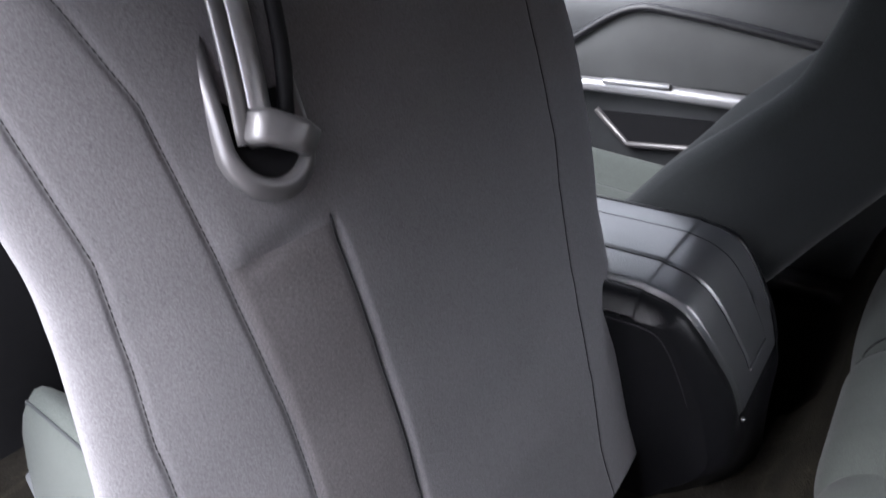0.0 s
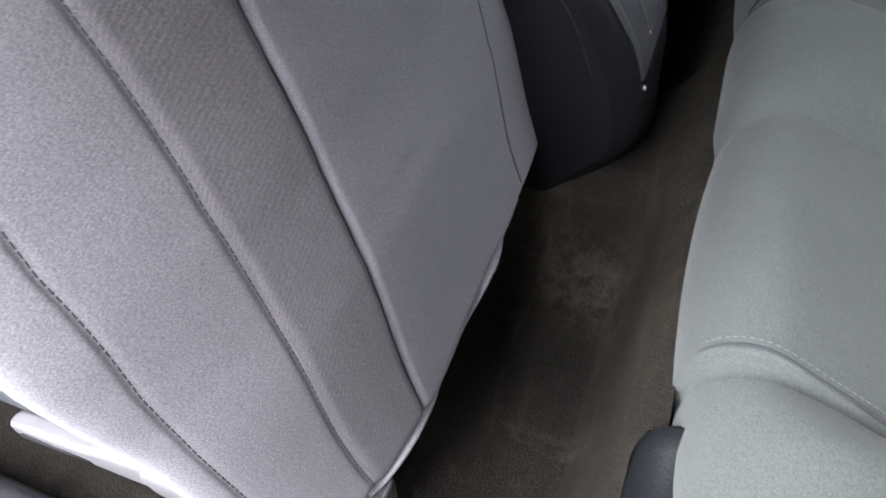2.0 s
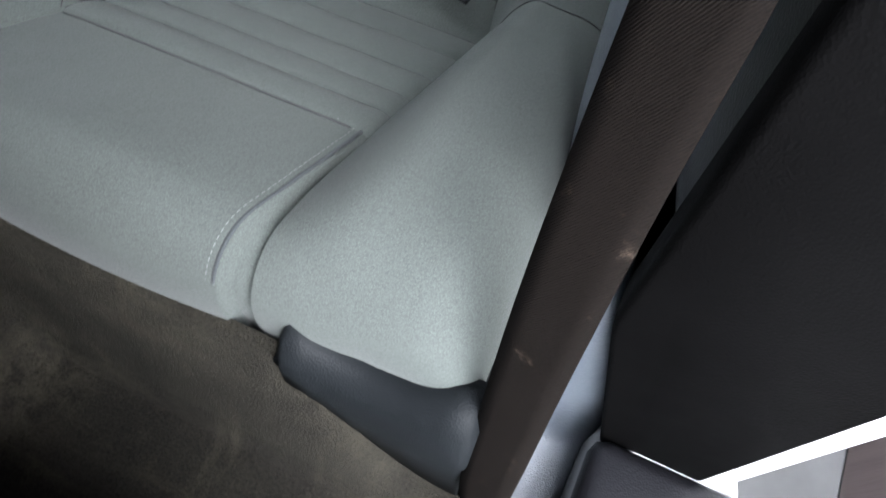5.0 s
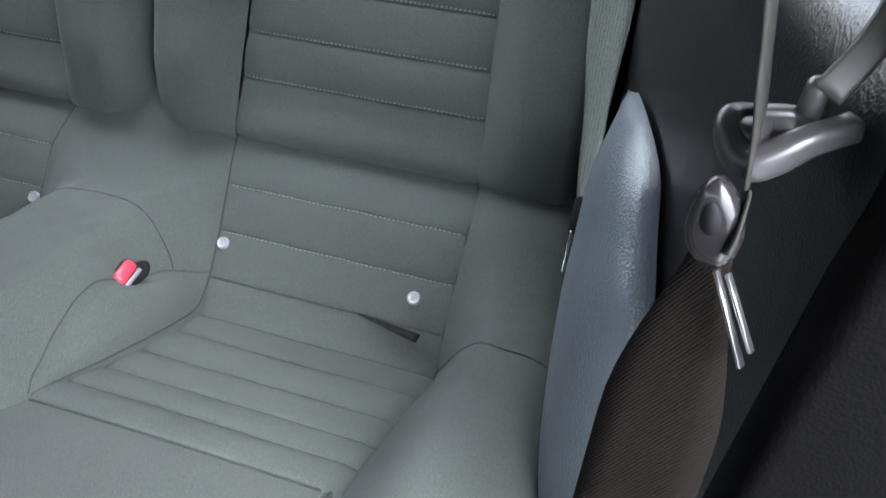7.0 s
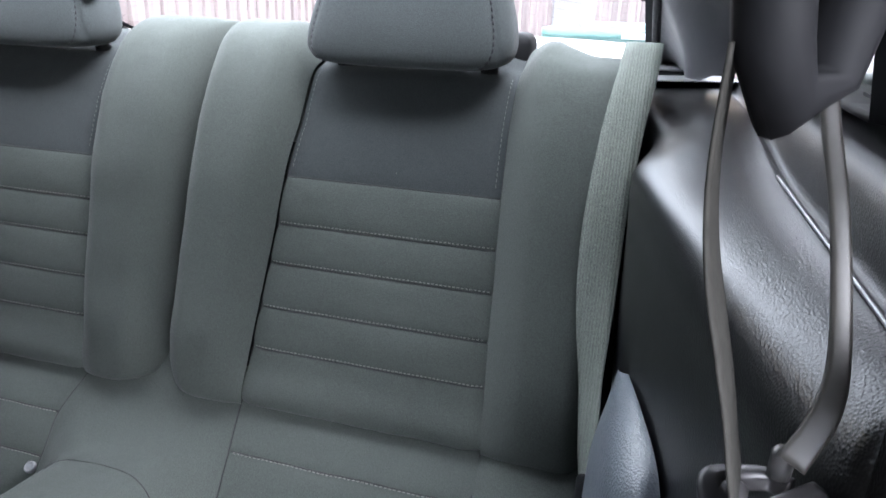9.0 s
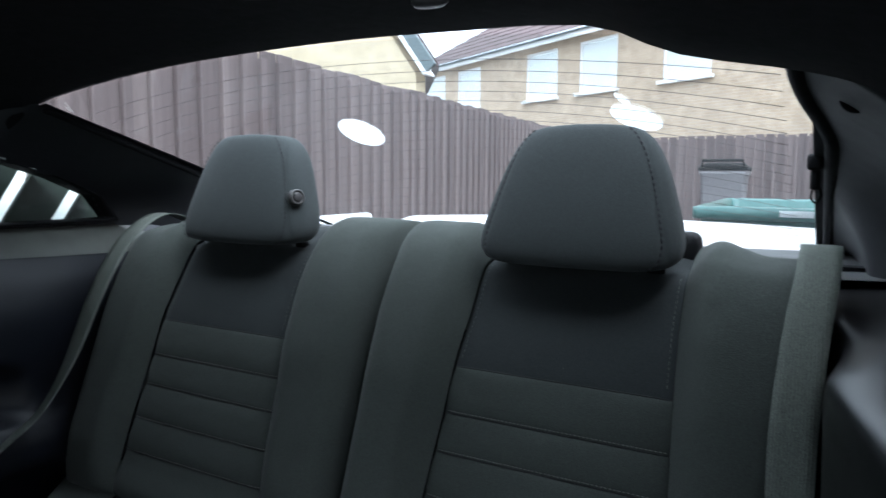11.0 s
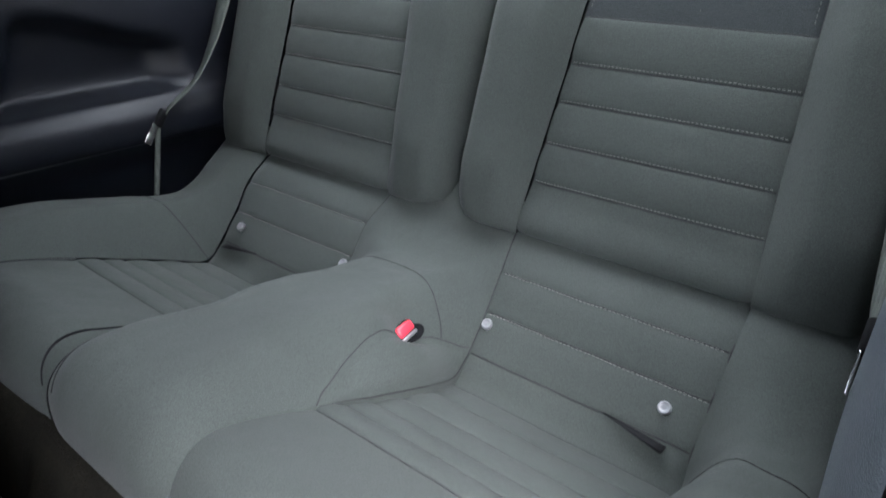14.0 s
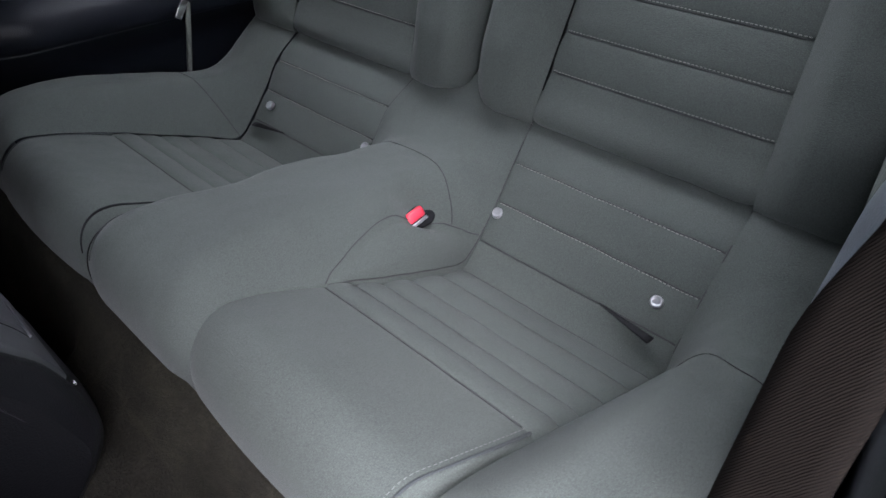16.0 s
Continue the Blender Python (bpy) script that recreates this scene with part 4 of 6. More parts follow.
# ---- rear seats ----
# bench profiles (y, z): insert, centre hump, outer bolster; index 1 meets the backrest, 5 is the crease, 8 ends the pleats
BENCH_IN = [(-0.045, 0.69), (-0.014, 0.656), (0.045, 0.612), (0.085, 0.562), (0.128, 0.513), (0.168, 0.481), (0.235, 0.512), (0.325, 0.554), (0.405, 0.591), (0.50, 0.627), (0.548, 0.634), (0.580, 0.605), (0.588, 0.555), (0.578, 0.49), (0.55, 0.46)]
BENCH_HUMP = [(-0.045, 0.69), (-0.014, 0.658), (0.041, 0.623), (0.078, 0.606), (0.116, 0.607), (0.165, 0.618), (0.235, 0.631), (0.325, 0.646), (0.405, 0.658), (0.50, 0.671), (0.555, 0.662), (0.590, 0.625), (0.598, 0.57), (0.585, 0.50), (0.55, 0.46)]
BENCH_OUT = [(-0.045, 0.70), (0.000, 0.670), (0.050, 0.634), (0.090, 0.606), (0.136, 0.592), (0.192, 0.600), (0.258, 0.620), (0.334, 0.642), (0.42, 0.660), (0.50, 0.664), (0.548, 0.645), (0.582, 0.600), (0.590, 0.552), (0.580, 0.50), (0.55, 0.46)]
HUMP_X = [0.128, 0.129, 0.141, 0.143, 0.144, 0.145, 0.153, 0.148, 0.134, 0.122, 0.127, 0.131, 0.134, 0.138, 0.140]
OUT_X = [0.475, 0.475, 0.476, 0.474, 0.474, 0.477, 0.472, 0.466, 0.463, 0.458, 0.456, 0.456, 0.456, 0.456, 0.456]
# the stitched edge of the cushion pad; the gusset lies between it and the outer bolster
PAD_X = [0.475, 0.475, 0.474, 0.473, 0.472, 0.472, 0.470, 0.465, 0.458, 0.446, 0.436, 0.432, 0.432, 0.432, 0.432]


def value(rows, k):
    return float(spline([(r, 0) for r in rows], k)[0])


def yz_normal(prof, k):
    a, b = spline(prof, max(0, k - 0.05)), spline(prof, min(len(prof) - 1, k + 0.05))
    d = b - a
    n = np.array([-d[1], d[0]]) / (np.hypot(*d) + 1e-9)
    return n


def puckers(x, y, z):
    """Slow unevenness of a cloth cover."""
    return 0.0016 * noise.noise((x * 14, y * 14, z * 14)) + 0.0008 * noise.noise((x * 45, y * 45, z * 45))


def bench_point(x, k):
    """A point of the bench at the cross place x (mirrored) and the profile index k."""
    ax = abs(x)
    hx, ox = value(HUMP_X, k), value(OUT_X, k)
    p = spline(BENCH_IN, k)
    n = yz_normal(BENCH_IN, k)
    if ax < hx:
        wide = 0.062 + 0.036 * smooth01((k - 2.6) / 1.2) * smooth01((9.0 - k) / 1.2)
        p = p + (spline(BENCH_HUMP, k) - p) * rise((hx - ax) / wide)
        # the pocket panel under the buckle lies a little below the roll
        if 3.9 < k < 8.0:
            xp = pocket_x(k)
            if ax > xp:
                q = (hx - ax) / (hx - xp)
                full = rise((hx - xp) / wide) * (1 - (1 - q) ** 2.2) ** (1 / 2.2)
                p = spline(BENCH_IN, k) + (spline(BENCH_HUMP, k) - spline(BENCH_IN, k)) * lerp(rise((hx - ax) / wide), full, 0.8 * smooth01((k - 3.9) / 0.6) * smooth01((8.0 - k) / 0.5))
            step = smooth01((ax - xp) / 0.007) * smooth01((hx - ax) / 0.014)
            roll = math.exp(-((ax - xp + 0.010) / 0.010) ** 2)
            end = smooth01((k - 3.9) / 0.5) * smooth01((8.0 - k) / 0.4)
            p = p + np.array([0.0, (0.0025 * roll - 0.0060 * step) * end])
            # the cover is drawn in round the buckle
            p = p - np.array([0.0, 0.030]) * math.exp(-((ax - 0.094) / 0.026) ** 2 - ((p[0] - 0.210) / 0.034) ** 2)
    elif ax > ox:
        w = rise((ax - ox) / 0.070)
        p = p + (spline(BENCH_OUT, k) - p) * w
        e = max(0.0, (ax - 0.575) / 0.062)
        if k > 10.5:
            p = p + np.array([-0.010, 0.0]) * smooth01((ax - 0.49) / 0.06) * smooth01((k - 10.5) / 1.5)
        p = p - np.array([0.0, 0.075]) * (1 - math.sqrt(max(0.0, 1 - min(e, 1.0) ** 2)))
    else:
        t = (ax - hx) / (ox - hx)
        p = p + n * 0.010 * math.sin(math.pi * t) ** 0.7 * smooth01((k - 8.2) / 1.5)
    b = puckers(x, p[0], p[1])
    return (x, p[0], p[1] + b)


def pocket_x(k):
    """How far from the middle the seam over the buckle pocket runs."""
    rows = ((3.9, 0.143), (4.5, 0.124), (5.05, 0.111), (5.75, 0.100), (6.25, 0.100), (6.65, 0.104), (7.1, 0.112), (7.8, 0.126), (8.0, 0.134))
    return float(np.interp(k, [r[0] for r in rows], [r[1] for r in rows]))


def crease(t, depth, width):
    """How far a seam pulls in, t metres from it."""
    return -depth * math.exp(-(t / width) ** 2)


BENCH = thing("rear_bench", (0, 0.35, 0.40), "charcoal cloth rear bench with two pleated places and centre hump", "car seat")


def rear_bench():
    bench = BENCH
    ks = lin(0, 14, 110)

    def hump(u, k):
        hx = value(HUMP_X, k)
        x = hx * (2 * min(1.0, max(0.0, u)) - 1)
        p = bench_point(x * 0.999, k)
        if 0 <= u <= 1:
            return p
        n = yz_normal(BENCH_IN, k)
        return (p[0] + math.copysign(0.001, x), p[1] - n[0] * 0.014, p[2] - n[1] * 0.014)

    part("centre_hump", grid(hump, [-0.01] + lin(0, 1, 81) + [1.01], ks), CLOTH, bench, "rounded centre hump between the places")
    for s in (-1, 1):
        def outer(u, k, s=s):
            ox = value(OUT_X, k)
            return bench_point(s * lerp(ox * 1.001, 0.637, u), k)

        vf = grid(outer, lin(0, 1, 37), ks)
        part("outer_bolster", flip(vf) if s < 0 else vf, CLOTH, bench, "padded outer bolster")

        def insert(u, k, s=s, lo=0, hi=1, puff=0.0045):
            hx, ox = value(HUMP_X, k), value(OUT_X, k)
            p = bench_point(s * lerp(hx, ox, u), k)
            t = (k - lo) / (hi - lo)
            n = yz_normal(BENCH_IN, k)
            lift = puff * (max(0.0, math.sin(math.pi * t)) ** 0.45) - 0.002 * (1 - smooth01((k - 7.6) / 0.8))
            side = min(u, 1 - u) * (ox - hx)
            lift += crease(side, 0.0045, 0.008) * (0.35 - 0.20 * smooth01((k - 7.6) / 0.8) if u < 0.5 else 1.0)
            if k > 8:
                lift -= 0.010 * smooth01((abs(p[0]) - value(PAD_X, k)) / 0.005) * smooth01((k - 8) / 0.7)
            return (p[0], p[1] + n[0] * lift, p[2] + n[1] * lift)

        lines = [1, 2, 3, 4, 5, 5.80, 6.50, 7.02, 7.50, 8.0]
        for lo, hi in zip(lines, lines[1:]):
            vf = grid(lambda u, k, lo=lo, hi=hi: insert(u, k, lo=lo, hi=hi, puff=0.0032 if hi <= 5 else 0.0050), lin(0, 1, 31), lin(lo, hi, 15))
            part("pleat", flip(vf) if s < 0 else vf, CLOTH, bench)
        vf = grid(lambda u, k: insert(u, k, lo=8.0, hi=20.0, puff=0.003), lin(0, 0.85, 41)[:-1] + lin(0.85, 1, 25), lin(8.0, 14, 70))
        part("front_pad", flip(vf) if s < 0 else vf, CLOTH, bench, "smooth front of the seat cushion")
        vf = grid(lambda u, k: insert(u, k, lo=-1, hi=1), lin(0, 1, 21), lin(0, 1, 6))
        part("tuck", flip(vf) if s < 0 else vf, CLOTH, bench)
        # dark cords along the pleat and insert seams paint the shade in their creases
        for k in lines[1:]:
            groove = [Vector(insert(u, k, lo=1, hi=9, puff=0.0)) for u in lin(0.01, 0.99 if k < 7.9 else 0.94, 24)]
            part("pleat_seam_shade", sweep([p + Vector((0, 0.0004, 0.0006)) for p in groove], circle(0.0013, 5)), THREAD_SEAM, bench, "fine seam between pleats, dark with painted crease shade")
        rows = []
        for k in (2, 3):
            pts = [insert(u, k + 0.02, lo=1, hi=9, puff=0) for u in lin(0.015, 0.985, 40)]
            nn = yz_normal(BENCH_IN, k)
            rows.append(dashes([(p[0], p[1] + nn[0] * 0.0015, p[2] + nn[1] * 0.0015) for p in pts], [(0, *nn)] * 40, 0.0042, 0.0013, 0.0062))
        part("stitching", join(*rows), THREAD_PALE, bench, "pale lock stitching along the pleats", kind="stuff")
        for rows, k0, k1 in ((HUMP_X, 1.0, 7.95), (OUT_X, 1.0, 8.2)):
            line = [Vector(bench_point(s * value(HUMP_X, k) * 0.997, k)) if rows is HUMP_X else Vector(insert(0.996, k, lo=1, hi=20, puff=0.0)) + Vector((0, 0.0012, 0.0016)) for k in lin(k0, k1, 50)]
            part("insert_seam_shade", sweep(line, circle(0.0010, 5)), THREAD_SEAM, bench, "seam beside the pleated place, dark with painted crease shade")
        seam = []
        for k in lin(8.0, 11.0, 34):
            seam.append(bench_point(s * (value(PAD_X, k) - 0.004), k))
        part("seam_cord", sweep([Vector(p) + Vector((0, 0.001, 0.001)) for p in seam], circle(0.0022, 6)), CLOTH_TOP, bench, "raised top-stitched seam")
        part("seam_stitching", dashes([Vector(p) + Vector((s * -0.006, 0.001, 0.003)) for p in seam], [(0, 0.3, 1)] * len(seam), 0.0036, 0.0010, 0.006), THREAD_MID, bench, kind="stuff")
        if s > 0:
            # the far cushion has its gusset beside the hump
            line = []
            for x, k in curve_pts([(0.138, 8.1), (0.148, 8.6), (0.151, 9.1), (0.152, 9.6), (0.154, 10.1), (0.150, 10.6), (0.138, 11.1)], 40):
                hx, ox = value(HUMP_X, k), value(OUT_X, k)
                line.append(Vector(insert((x - hx) / (ox - hx), k, lo=8.0, hi=20.0, puff=0.003)) + Vector((0, 0.0004, 0.0004)))
            part("gusset_seam", sweep(line, lambda f: circle(0.0008 + 0.0014 * math.sin(math.pi * f), 8)), DARK, bench, "open dark seam of the gusset")
            line = [Vector(bench_point(x, k)) + Vector((0, 0.0003, 0.0003)) for x, k in curve_pts([(0.122, 8.5), (0.110, 9.0), (0.100, 9.6), (0.102, 10.1), (0.100, 10.6), (0.096, 11.1)], 40)]
            part("gusset_seam", sweep(line, circle(0.0010, 6)), THREAD_SEAM, bench, "dark seam beside the hump")
        arch = [bench_point(s * x, 5.0 + 0.25 * math.sin((x - 0.50) * 20)) for x in lin(0.476, 0.632, 20)]
        part("bolster_seam", sweep([Vector(p) + Vector((0, 0, 0.0006)) for p in arch], circle(0.0008, 5)), THREAD_SEAM, bench, "fine cross seam")
        arch = [bench_point(s * x, k) for x, k in ((0.0, 4.05), (0.03, 4.08), (0.055, 4.18), (0.078, 4.32), (0.096, 4.50), (0.108, 4.66), (0.115, 4.82))]
        part("hump_seam", sweep([Vector(p) + Vector((0, 0, 0.0002)) for p in curve_pts(arch, 30)], circle(0.0008, 5)), THREAD_SEAM, bench, "fine arched seam")
        arch = [bench_point(s * pocket_x(k), k) for k in lin(3.95, 7.97, 60)]
        part("pocket_seam", sweep([Vector(p) + Vector((0, 0, 0.0002)) for p in arch], circle(0.0009, 5)), THREAD_SEAM, bench, "curved seam over the buckle pocket")
        for x, y, z, tilt in ((0.153, 0.0975, 0.549, 40), (0.428, 0.110, 0.546, 40)):
            m = Matrix.Translation((s * x, y, z + 0.002)) @ Matrix.Rotation(radians(-tilt), 4, "X")
            stud = part("anchor_stud", disc_stack([(0.0085, -0.006), (0.0085, 0.0), (0.0078, 0.002), (0.0062, 0.003), (0.0058, 0.0022), (0.003, 0.0022)], 20, m), SATIN, bench, "round metal anchor stud")
        slit = [(s * (0.36 + 0.085 * t), 0.128 + 0.012 * t, 0.515 - 0.004 * t) for t in lin(0, 1, 8)]
        part("anchor_slit", sweep([Vector(p) + Vector((0, 0.002, 0.002)) for p in slit], lambda f: [(a * (0.3 + f), b * (0.3 + f)) for a, b in circle(0.006, 8, 0.35)]), DARK, bench, "dark open slit in the cover")


rear_bench()

BACK_IN = [(-0.05, 0.650), (-0.004, 0.655), (-0.022, 0.722), (-0.046, 0.790), (-0.078, 0.870), (-0.110, 0.957), (-0.150, 1.030), (-0.180, 1.075), (-0.203, 1.096), (-0.24, 1.108), (-0.29, 1.125), (-0.328, 1.105), (-0.345, 0.95)]
BACK_OUT = [(-0.04, 0.655), (0.012, 0.662), (0.010, 0.737), (-0.012, 0.802), (-0.044, 0.884), (-0.077, 0.970), (-0.117, 1.050), (-0.158, 1.110), (-0.192, 1.140), (-0.235, 1.154), (-0.29, 1.148), (-0.330, 1.115), (-0.350, 0.95)]
BACK_OUTER_LOW = 0.030


def gap_edge(k):
    """Where the padded edge along the centre gap ends; its lower corner is rounded."""
    q = min(1.0, max(0.0, (1.75 - k) / 0.75))
    return 0.008 + 0.020 * (1 - math.sqrt(max(0.0, 1 - q * q)))


def back_point(s, ax, k):
    """The backrest on side s at |x| = ax, profile index k."""
    q = min(max((k - 1) / 5.0, 0), 1)
    xi, xo = lerp(0.132, 0.166, q), lerp(0.475, 0.458, q)
    p = spline(BACK_IN, k)
    o = spline(BACK_OUT, k)
    if ax < xi:
        p = p + (o - p) * rise((xi - ax) / 0.05)
        e = max(0.0, (0.046 + gap_edge(k) - ax) / 0.046)
        p = p - np.array([0.075, 0.012]) * (1 - math.sqrt(max(0.0, 1 - min(e, 1) ** 2)))
    elif ax > xo:
        low = np.array([0.0, -BACK_OUTER_LOW * smooth01((k - 6) / 3) * smooth01((ax - xo) / 0.1)])
        p = p + (o + low - p) * rise((ax - xo) / 0.05)
        e = max(0.0, (ax - 0.572) / 0.030)
        p = p - np.array([0.045, 0.008]) * (1 - math.sqrt(max(0.0, 1 - min(e, 1) ** 2)))
    return p, xi, xo


def rear_back(s, label):

    def spot(ax, k, lift=0.0):
        p, xi, xo = back_point(s, ax, k)
        n = -yz_normal(BACK_IN, k)
        n = n if n[0] > 0 else -n
        lift += puckers(s * ax, p[0], p[1])
        return (s * ax, p[0] + n[0] * lift, p[1] + n[1] * lift)

    def seams(k):
        q = min(max((k - 1) / 5.0, 0), 1)
        return lerp(0.132, 0.166, q), lerp(0.475, 0.458, q)

    ks = lin(0, 12, 100)
    put = lambda vf: vf if s > 0 else flip(vf)
    back = part("backrest", put(grid(lambda u, k: spot(lerp(gap_edge(k), seams(k)[0], u), k), lin(0, 1, 33), ks)), CLOTH, BENCH, label)
    part("outer_bolster", put(grid(lambda u, k: spot(lerp(seams(k)[1], 0.600, u), k), lin(0, 1, 33), ks)), CLOTH, back, "padded outer bolster")

    def insert(u, k, lo, hi, puff):
        xi, xo = seams(k)
        t = (k - lo) / (hi - lo)
        side = min(u, 1 - u) * (xo - xi)
        if lo == 1:
            # the lowest pleat rolls over the cushion
            puff = lerp(0.009, puff, smooth01((t - 0.25) / 0.5))
        return spot(lerp(xi, xo, u), k, puff * max(0.0, math.sin(math.pi * t)) ** 0.45 - 0.002 + crease(side, 0.0065, 0.011))

    lines = [1, 2.18, 2.98, 3.70, 4.30, 5.02]
    for lo, hi in zip(lines, lines[1:]):
        part("pleat", put(grid(lambda u, k: insert(u, k, lo, hi, 0.0034), lin(0, 1, 31), lin(lo, hi, 21))), CLOTH, back)
    # crease shade down both sides of the insert, drawn as thin dark cords
    for f in (0.003, 0.997):
        part("insert_seam_shade", sweep([Vector(insert(f, k, 0, 14, 0.0)) + Vector((0, 0.0022, 0.0006)) for k in lin(1.02, 8.4, 60)], circle(0.0009, 5)), THREAD_SEAM, back, "seam beside the pleated middle, dark with painted crease shade")
    part("upper_panel", put(grid(lambda u, k: insert(u, k, 5.02, 20, 0.003), lin(0, 1, 33), lin(5.02, 12, 60))), CLOTH_TOP, back, "smooth dark panel under the headrest")
    part("tuck", put(grid(lambda u, k: insert(u, k, 0, 1, 0.0), lin(0, 1, 9), lin(0, 1, 5))), CLOTH, back)
    rows = []
    for k in lines[1:-1]:
        pts = [insert(u, k + 0.03, 0, 14, 0.0) for u in lin(0.015, 0.985, 40)]
        rows.append(dashes([Vector(p) + Vector((0, 0.0015, 0.0004)) for p in pts], [(0, 1, 0.35)] * 40, 0.0036, 0.0012, 0.0056))
    # the shadow line in each pleat groove is a dark cord too
    for k in lines[1:]:
        part("pleat_seam_shade", sweep([Vector(insert(u, k, 0, 14, 0.0)) + Vector((0, 0.0006, -0.0004)) for u in lin(0.01, 0.99, 24)], circle(0.0012, 5)), THREAD_SEAM, back, "fine seam between pleats, dark with painted crease shade")
    part("stitching", join(*rows), THREAD_PALE, back, "pale lock stitching along the pleats", kind="stuff")
    rows = []
    for f in (0.03, 0.97):
        pts = [insert(f, k, 0, 14, 0.0) for k in lin(5.15, 8.2, 40)]
        rows.append(dashes([Vector(p) + Vector((0, 0.003, 0.001)) for p in pts], [(0, 1, 0.5)] * 40, 0.0045, 0.0010, 0.0075))
    part("edge_stitching", join(*rows), THREAD_MID, back, "pale edge stitching", kind="stuff")


rear_back(-1, "padded charcoal backrest with a pleated middle")
rear_back(1, "padded charcoal backrest with a pleated middle")


def headrest(s):
    cx, z0, z1 = s * 0.311, 1.106, 1.295

    def at(u, v):
        a, b = 2 * math.pi * u, math.pi * (v - 0.5)
        sx = lambda t, e: math.copysign(abs(t) ** e, t)
        ce = abs(math.cos(b)) ** 0.24
        zz = sx(math.sin(b), 0.55)
        half = 0.1555 - 0.028 * (zz + 1) - 0.006 * max(0, zz) ** 2
        thick = 0.058 - 0.010 * (zz + 1)
        x = half * ce * sx(math.cos(a), 0.45)
        y = thick * ce * sx(math.sin(a), 0.6)
        z = (z0 + z1) / 2 + (z1 - z0) / 2 * zz
        edge = abs(abs(x) / max(half, 1e-6) - 0.86)
        pull = 0.0022 * math.exp(-(edge / 0.03) ** 2) if abs(math.cos(b)) > 0.2 else 0
        y -= pull * (1 if y > 0 else -1)
        lean = -0.178 - 0.20 * (z - z0) - 0.012 * (x / half) ** 2 if half else 0
        return (cx + x, lean + y, z + 0.006 * (1 - (x / half) ** 2) * smooth01((zz - 0.2) / 0.8))

    h = part("headrest", grid(at, lin(0, 1, 121)[:-1], lin(0.0, 1, 61), ring=True), CLOTH_HEAD, BENCH, "grey cloth headrest with stitched side seams")
    rows = []
    for f in (0.86, -0.86):
        u0 = 0.5 / math.pi * math.acos(min(1, abs(f) ** (1 / 0.45)))
        u = u0 if f > 0 else 0.5 - u0
        pts = [at(u, v) for v in lin(0.12, 0.90, 50)]
        rows.append(dashes([Vector(p) + Vector((0, 0.003, 0.0005)) for p in pts], [(0, 1, 0.2)] * 50, 0.0055, 0.0022, 0.0085))
    part("stitching", join(*rows), THREAD_DARK, h, "dark seam stitching", kind="stuff")
    part("post_cover", moved(box(0.040, 0.075, 0.075, 0.016, None, 3), Matrix.Translation((s * 0.440, -0.300, 1.112))), DARK, h, "black moulded latch cover behind the headrest")
    m = Matrix.Translation((s * 0.179, -0.170, 1.190)) @ Matrix.Rotation(radians(-s * 80), 4, "Y") @ Matrix.Rotation(radians(-20), 4, "X")
    if s > 0:
        part("release_button", disc_stack([(0.014, -0.01), (0.014, 0.003), (0.0125, 0.005), (0.0105, 0.005), (0.010, 0.002), (0.008, 0.002), (0.008, 0.0055), (0.006, 0.006)], 28, m), SATIN_DARK, h, "round dark plastic button")
    for dx in (-0.104, 0.104):
        part("post", moved(disc_stack([(0.006, 0), (0.006, 0.06)], 12), Matrix.Translation((cx + dx, -0.215, 1.085))), CHROME, h, "metal post")
        part("collar", moved(disc_stack([(0.012, 0), (0.012, 0.008), (0.009, 0.010)], 16), Matrix.Translation((cx + dx, -0.215, 1.099))), DARK, h)


headrest(-1)
headrest(1)


def buckle(x, y, z, turn):
    b = thing("seat_belt_buckle", (x, y, z), "black seat-belt buckle with a red button tucked into the hump", "buckle", "buckles")
    m = Matrix.Translation((x, y, z)) @ Matrix.Rotation(radians(turn), 4, "Z") @ Matrix.Rotation(radians(50), 4, "Y")
    part("housing", box(0.024, 0.040, 0.044, 0.006, m), DARK, b)
    part("release_button", box(0.016, 0.033, 0.014, 0.004, m @ Matrix.Translation((-0.003, 0, 0.020))), RED, b, "red release button")
    part("slot_plate", box(0.005, 0.033, 0.014, 0.0015, m @ Matrix.Translation((0.0085, 0, 0.0185))), SATIN, b, "pale tongue slot")
    s = 1 if x > 0 else -1
    # the shaded hole beside the buckle is drawn as a dark disc
    part("pocket_shade_disc", disc_stack([(0.014, -0.004), (0.014, 0.001), (0.010, 0.0005), (0.004, 0.0)], 20, Matrix.Translation((x + s * 0.018, y - 0.016, z + 0.004)) @ Matrix.Rotation(radians(s * 46), 4, "Y") @ Matrix.Diagonal((0.8, 1.5, 1.0, 1.0))), DARK, b, "dark disc for the shade in the pocket mouth")


buckle(-0.084, 0.218, 0.566, 188)
buckle(0.084, 0.212, 0.570, -8)


def ribbon(path, wide, width, thick=0.0014):
    """A flat strap: path, and the direction across it at each point."""
    rings = []
    pts = [Vector(tuple(p)) for p in path]
    for i, p in enumerate(pts):
        d = (pts[min(i + 1, len(pts) - 1)] - pts[max(i - 1, 0)]).normalized()
        a = Vector(tuple(wide[i]))
        a = (a - d * a.dot(d)).normalized()
        n = d.cross(a).normalized()
        w = (width(i / (len(pts) - 1)) if callable(width) else width) / 2
        rings.append([tuple(p + a * q * w + n * r * thick) for q, r in ((-1, -0.5), (-0.5, -0.7), (0, -0.75), (0.5, -0.7), (1, -0.5), (1, 0.5), (0.5, 0.7), (0, 0.75), (-0.5, 0.7), (-1, 0.5))])
    return loft(rings)


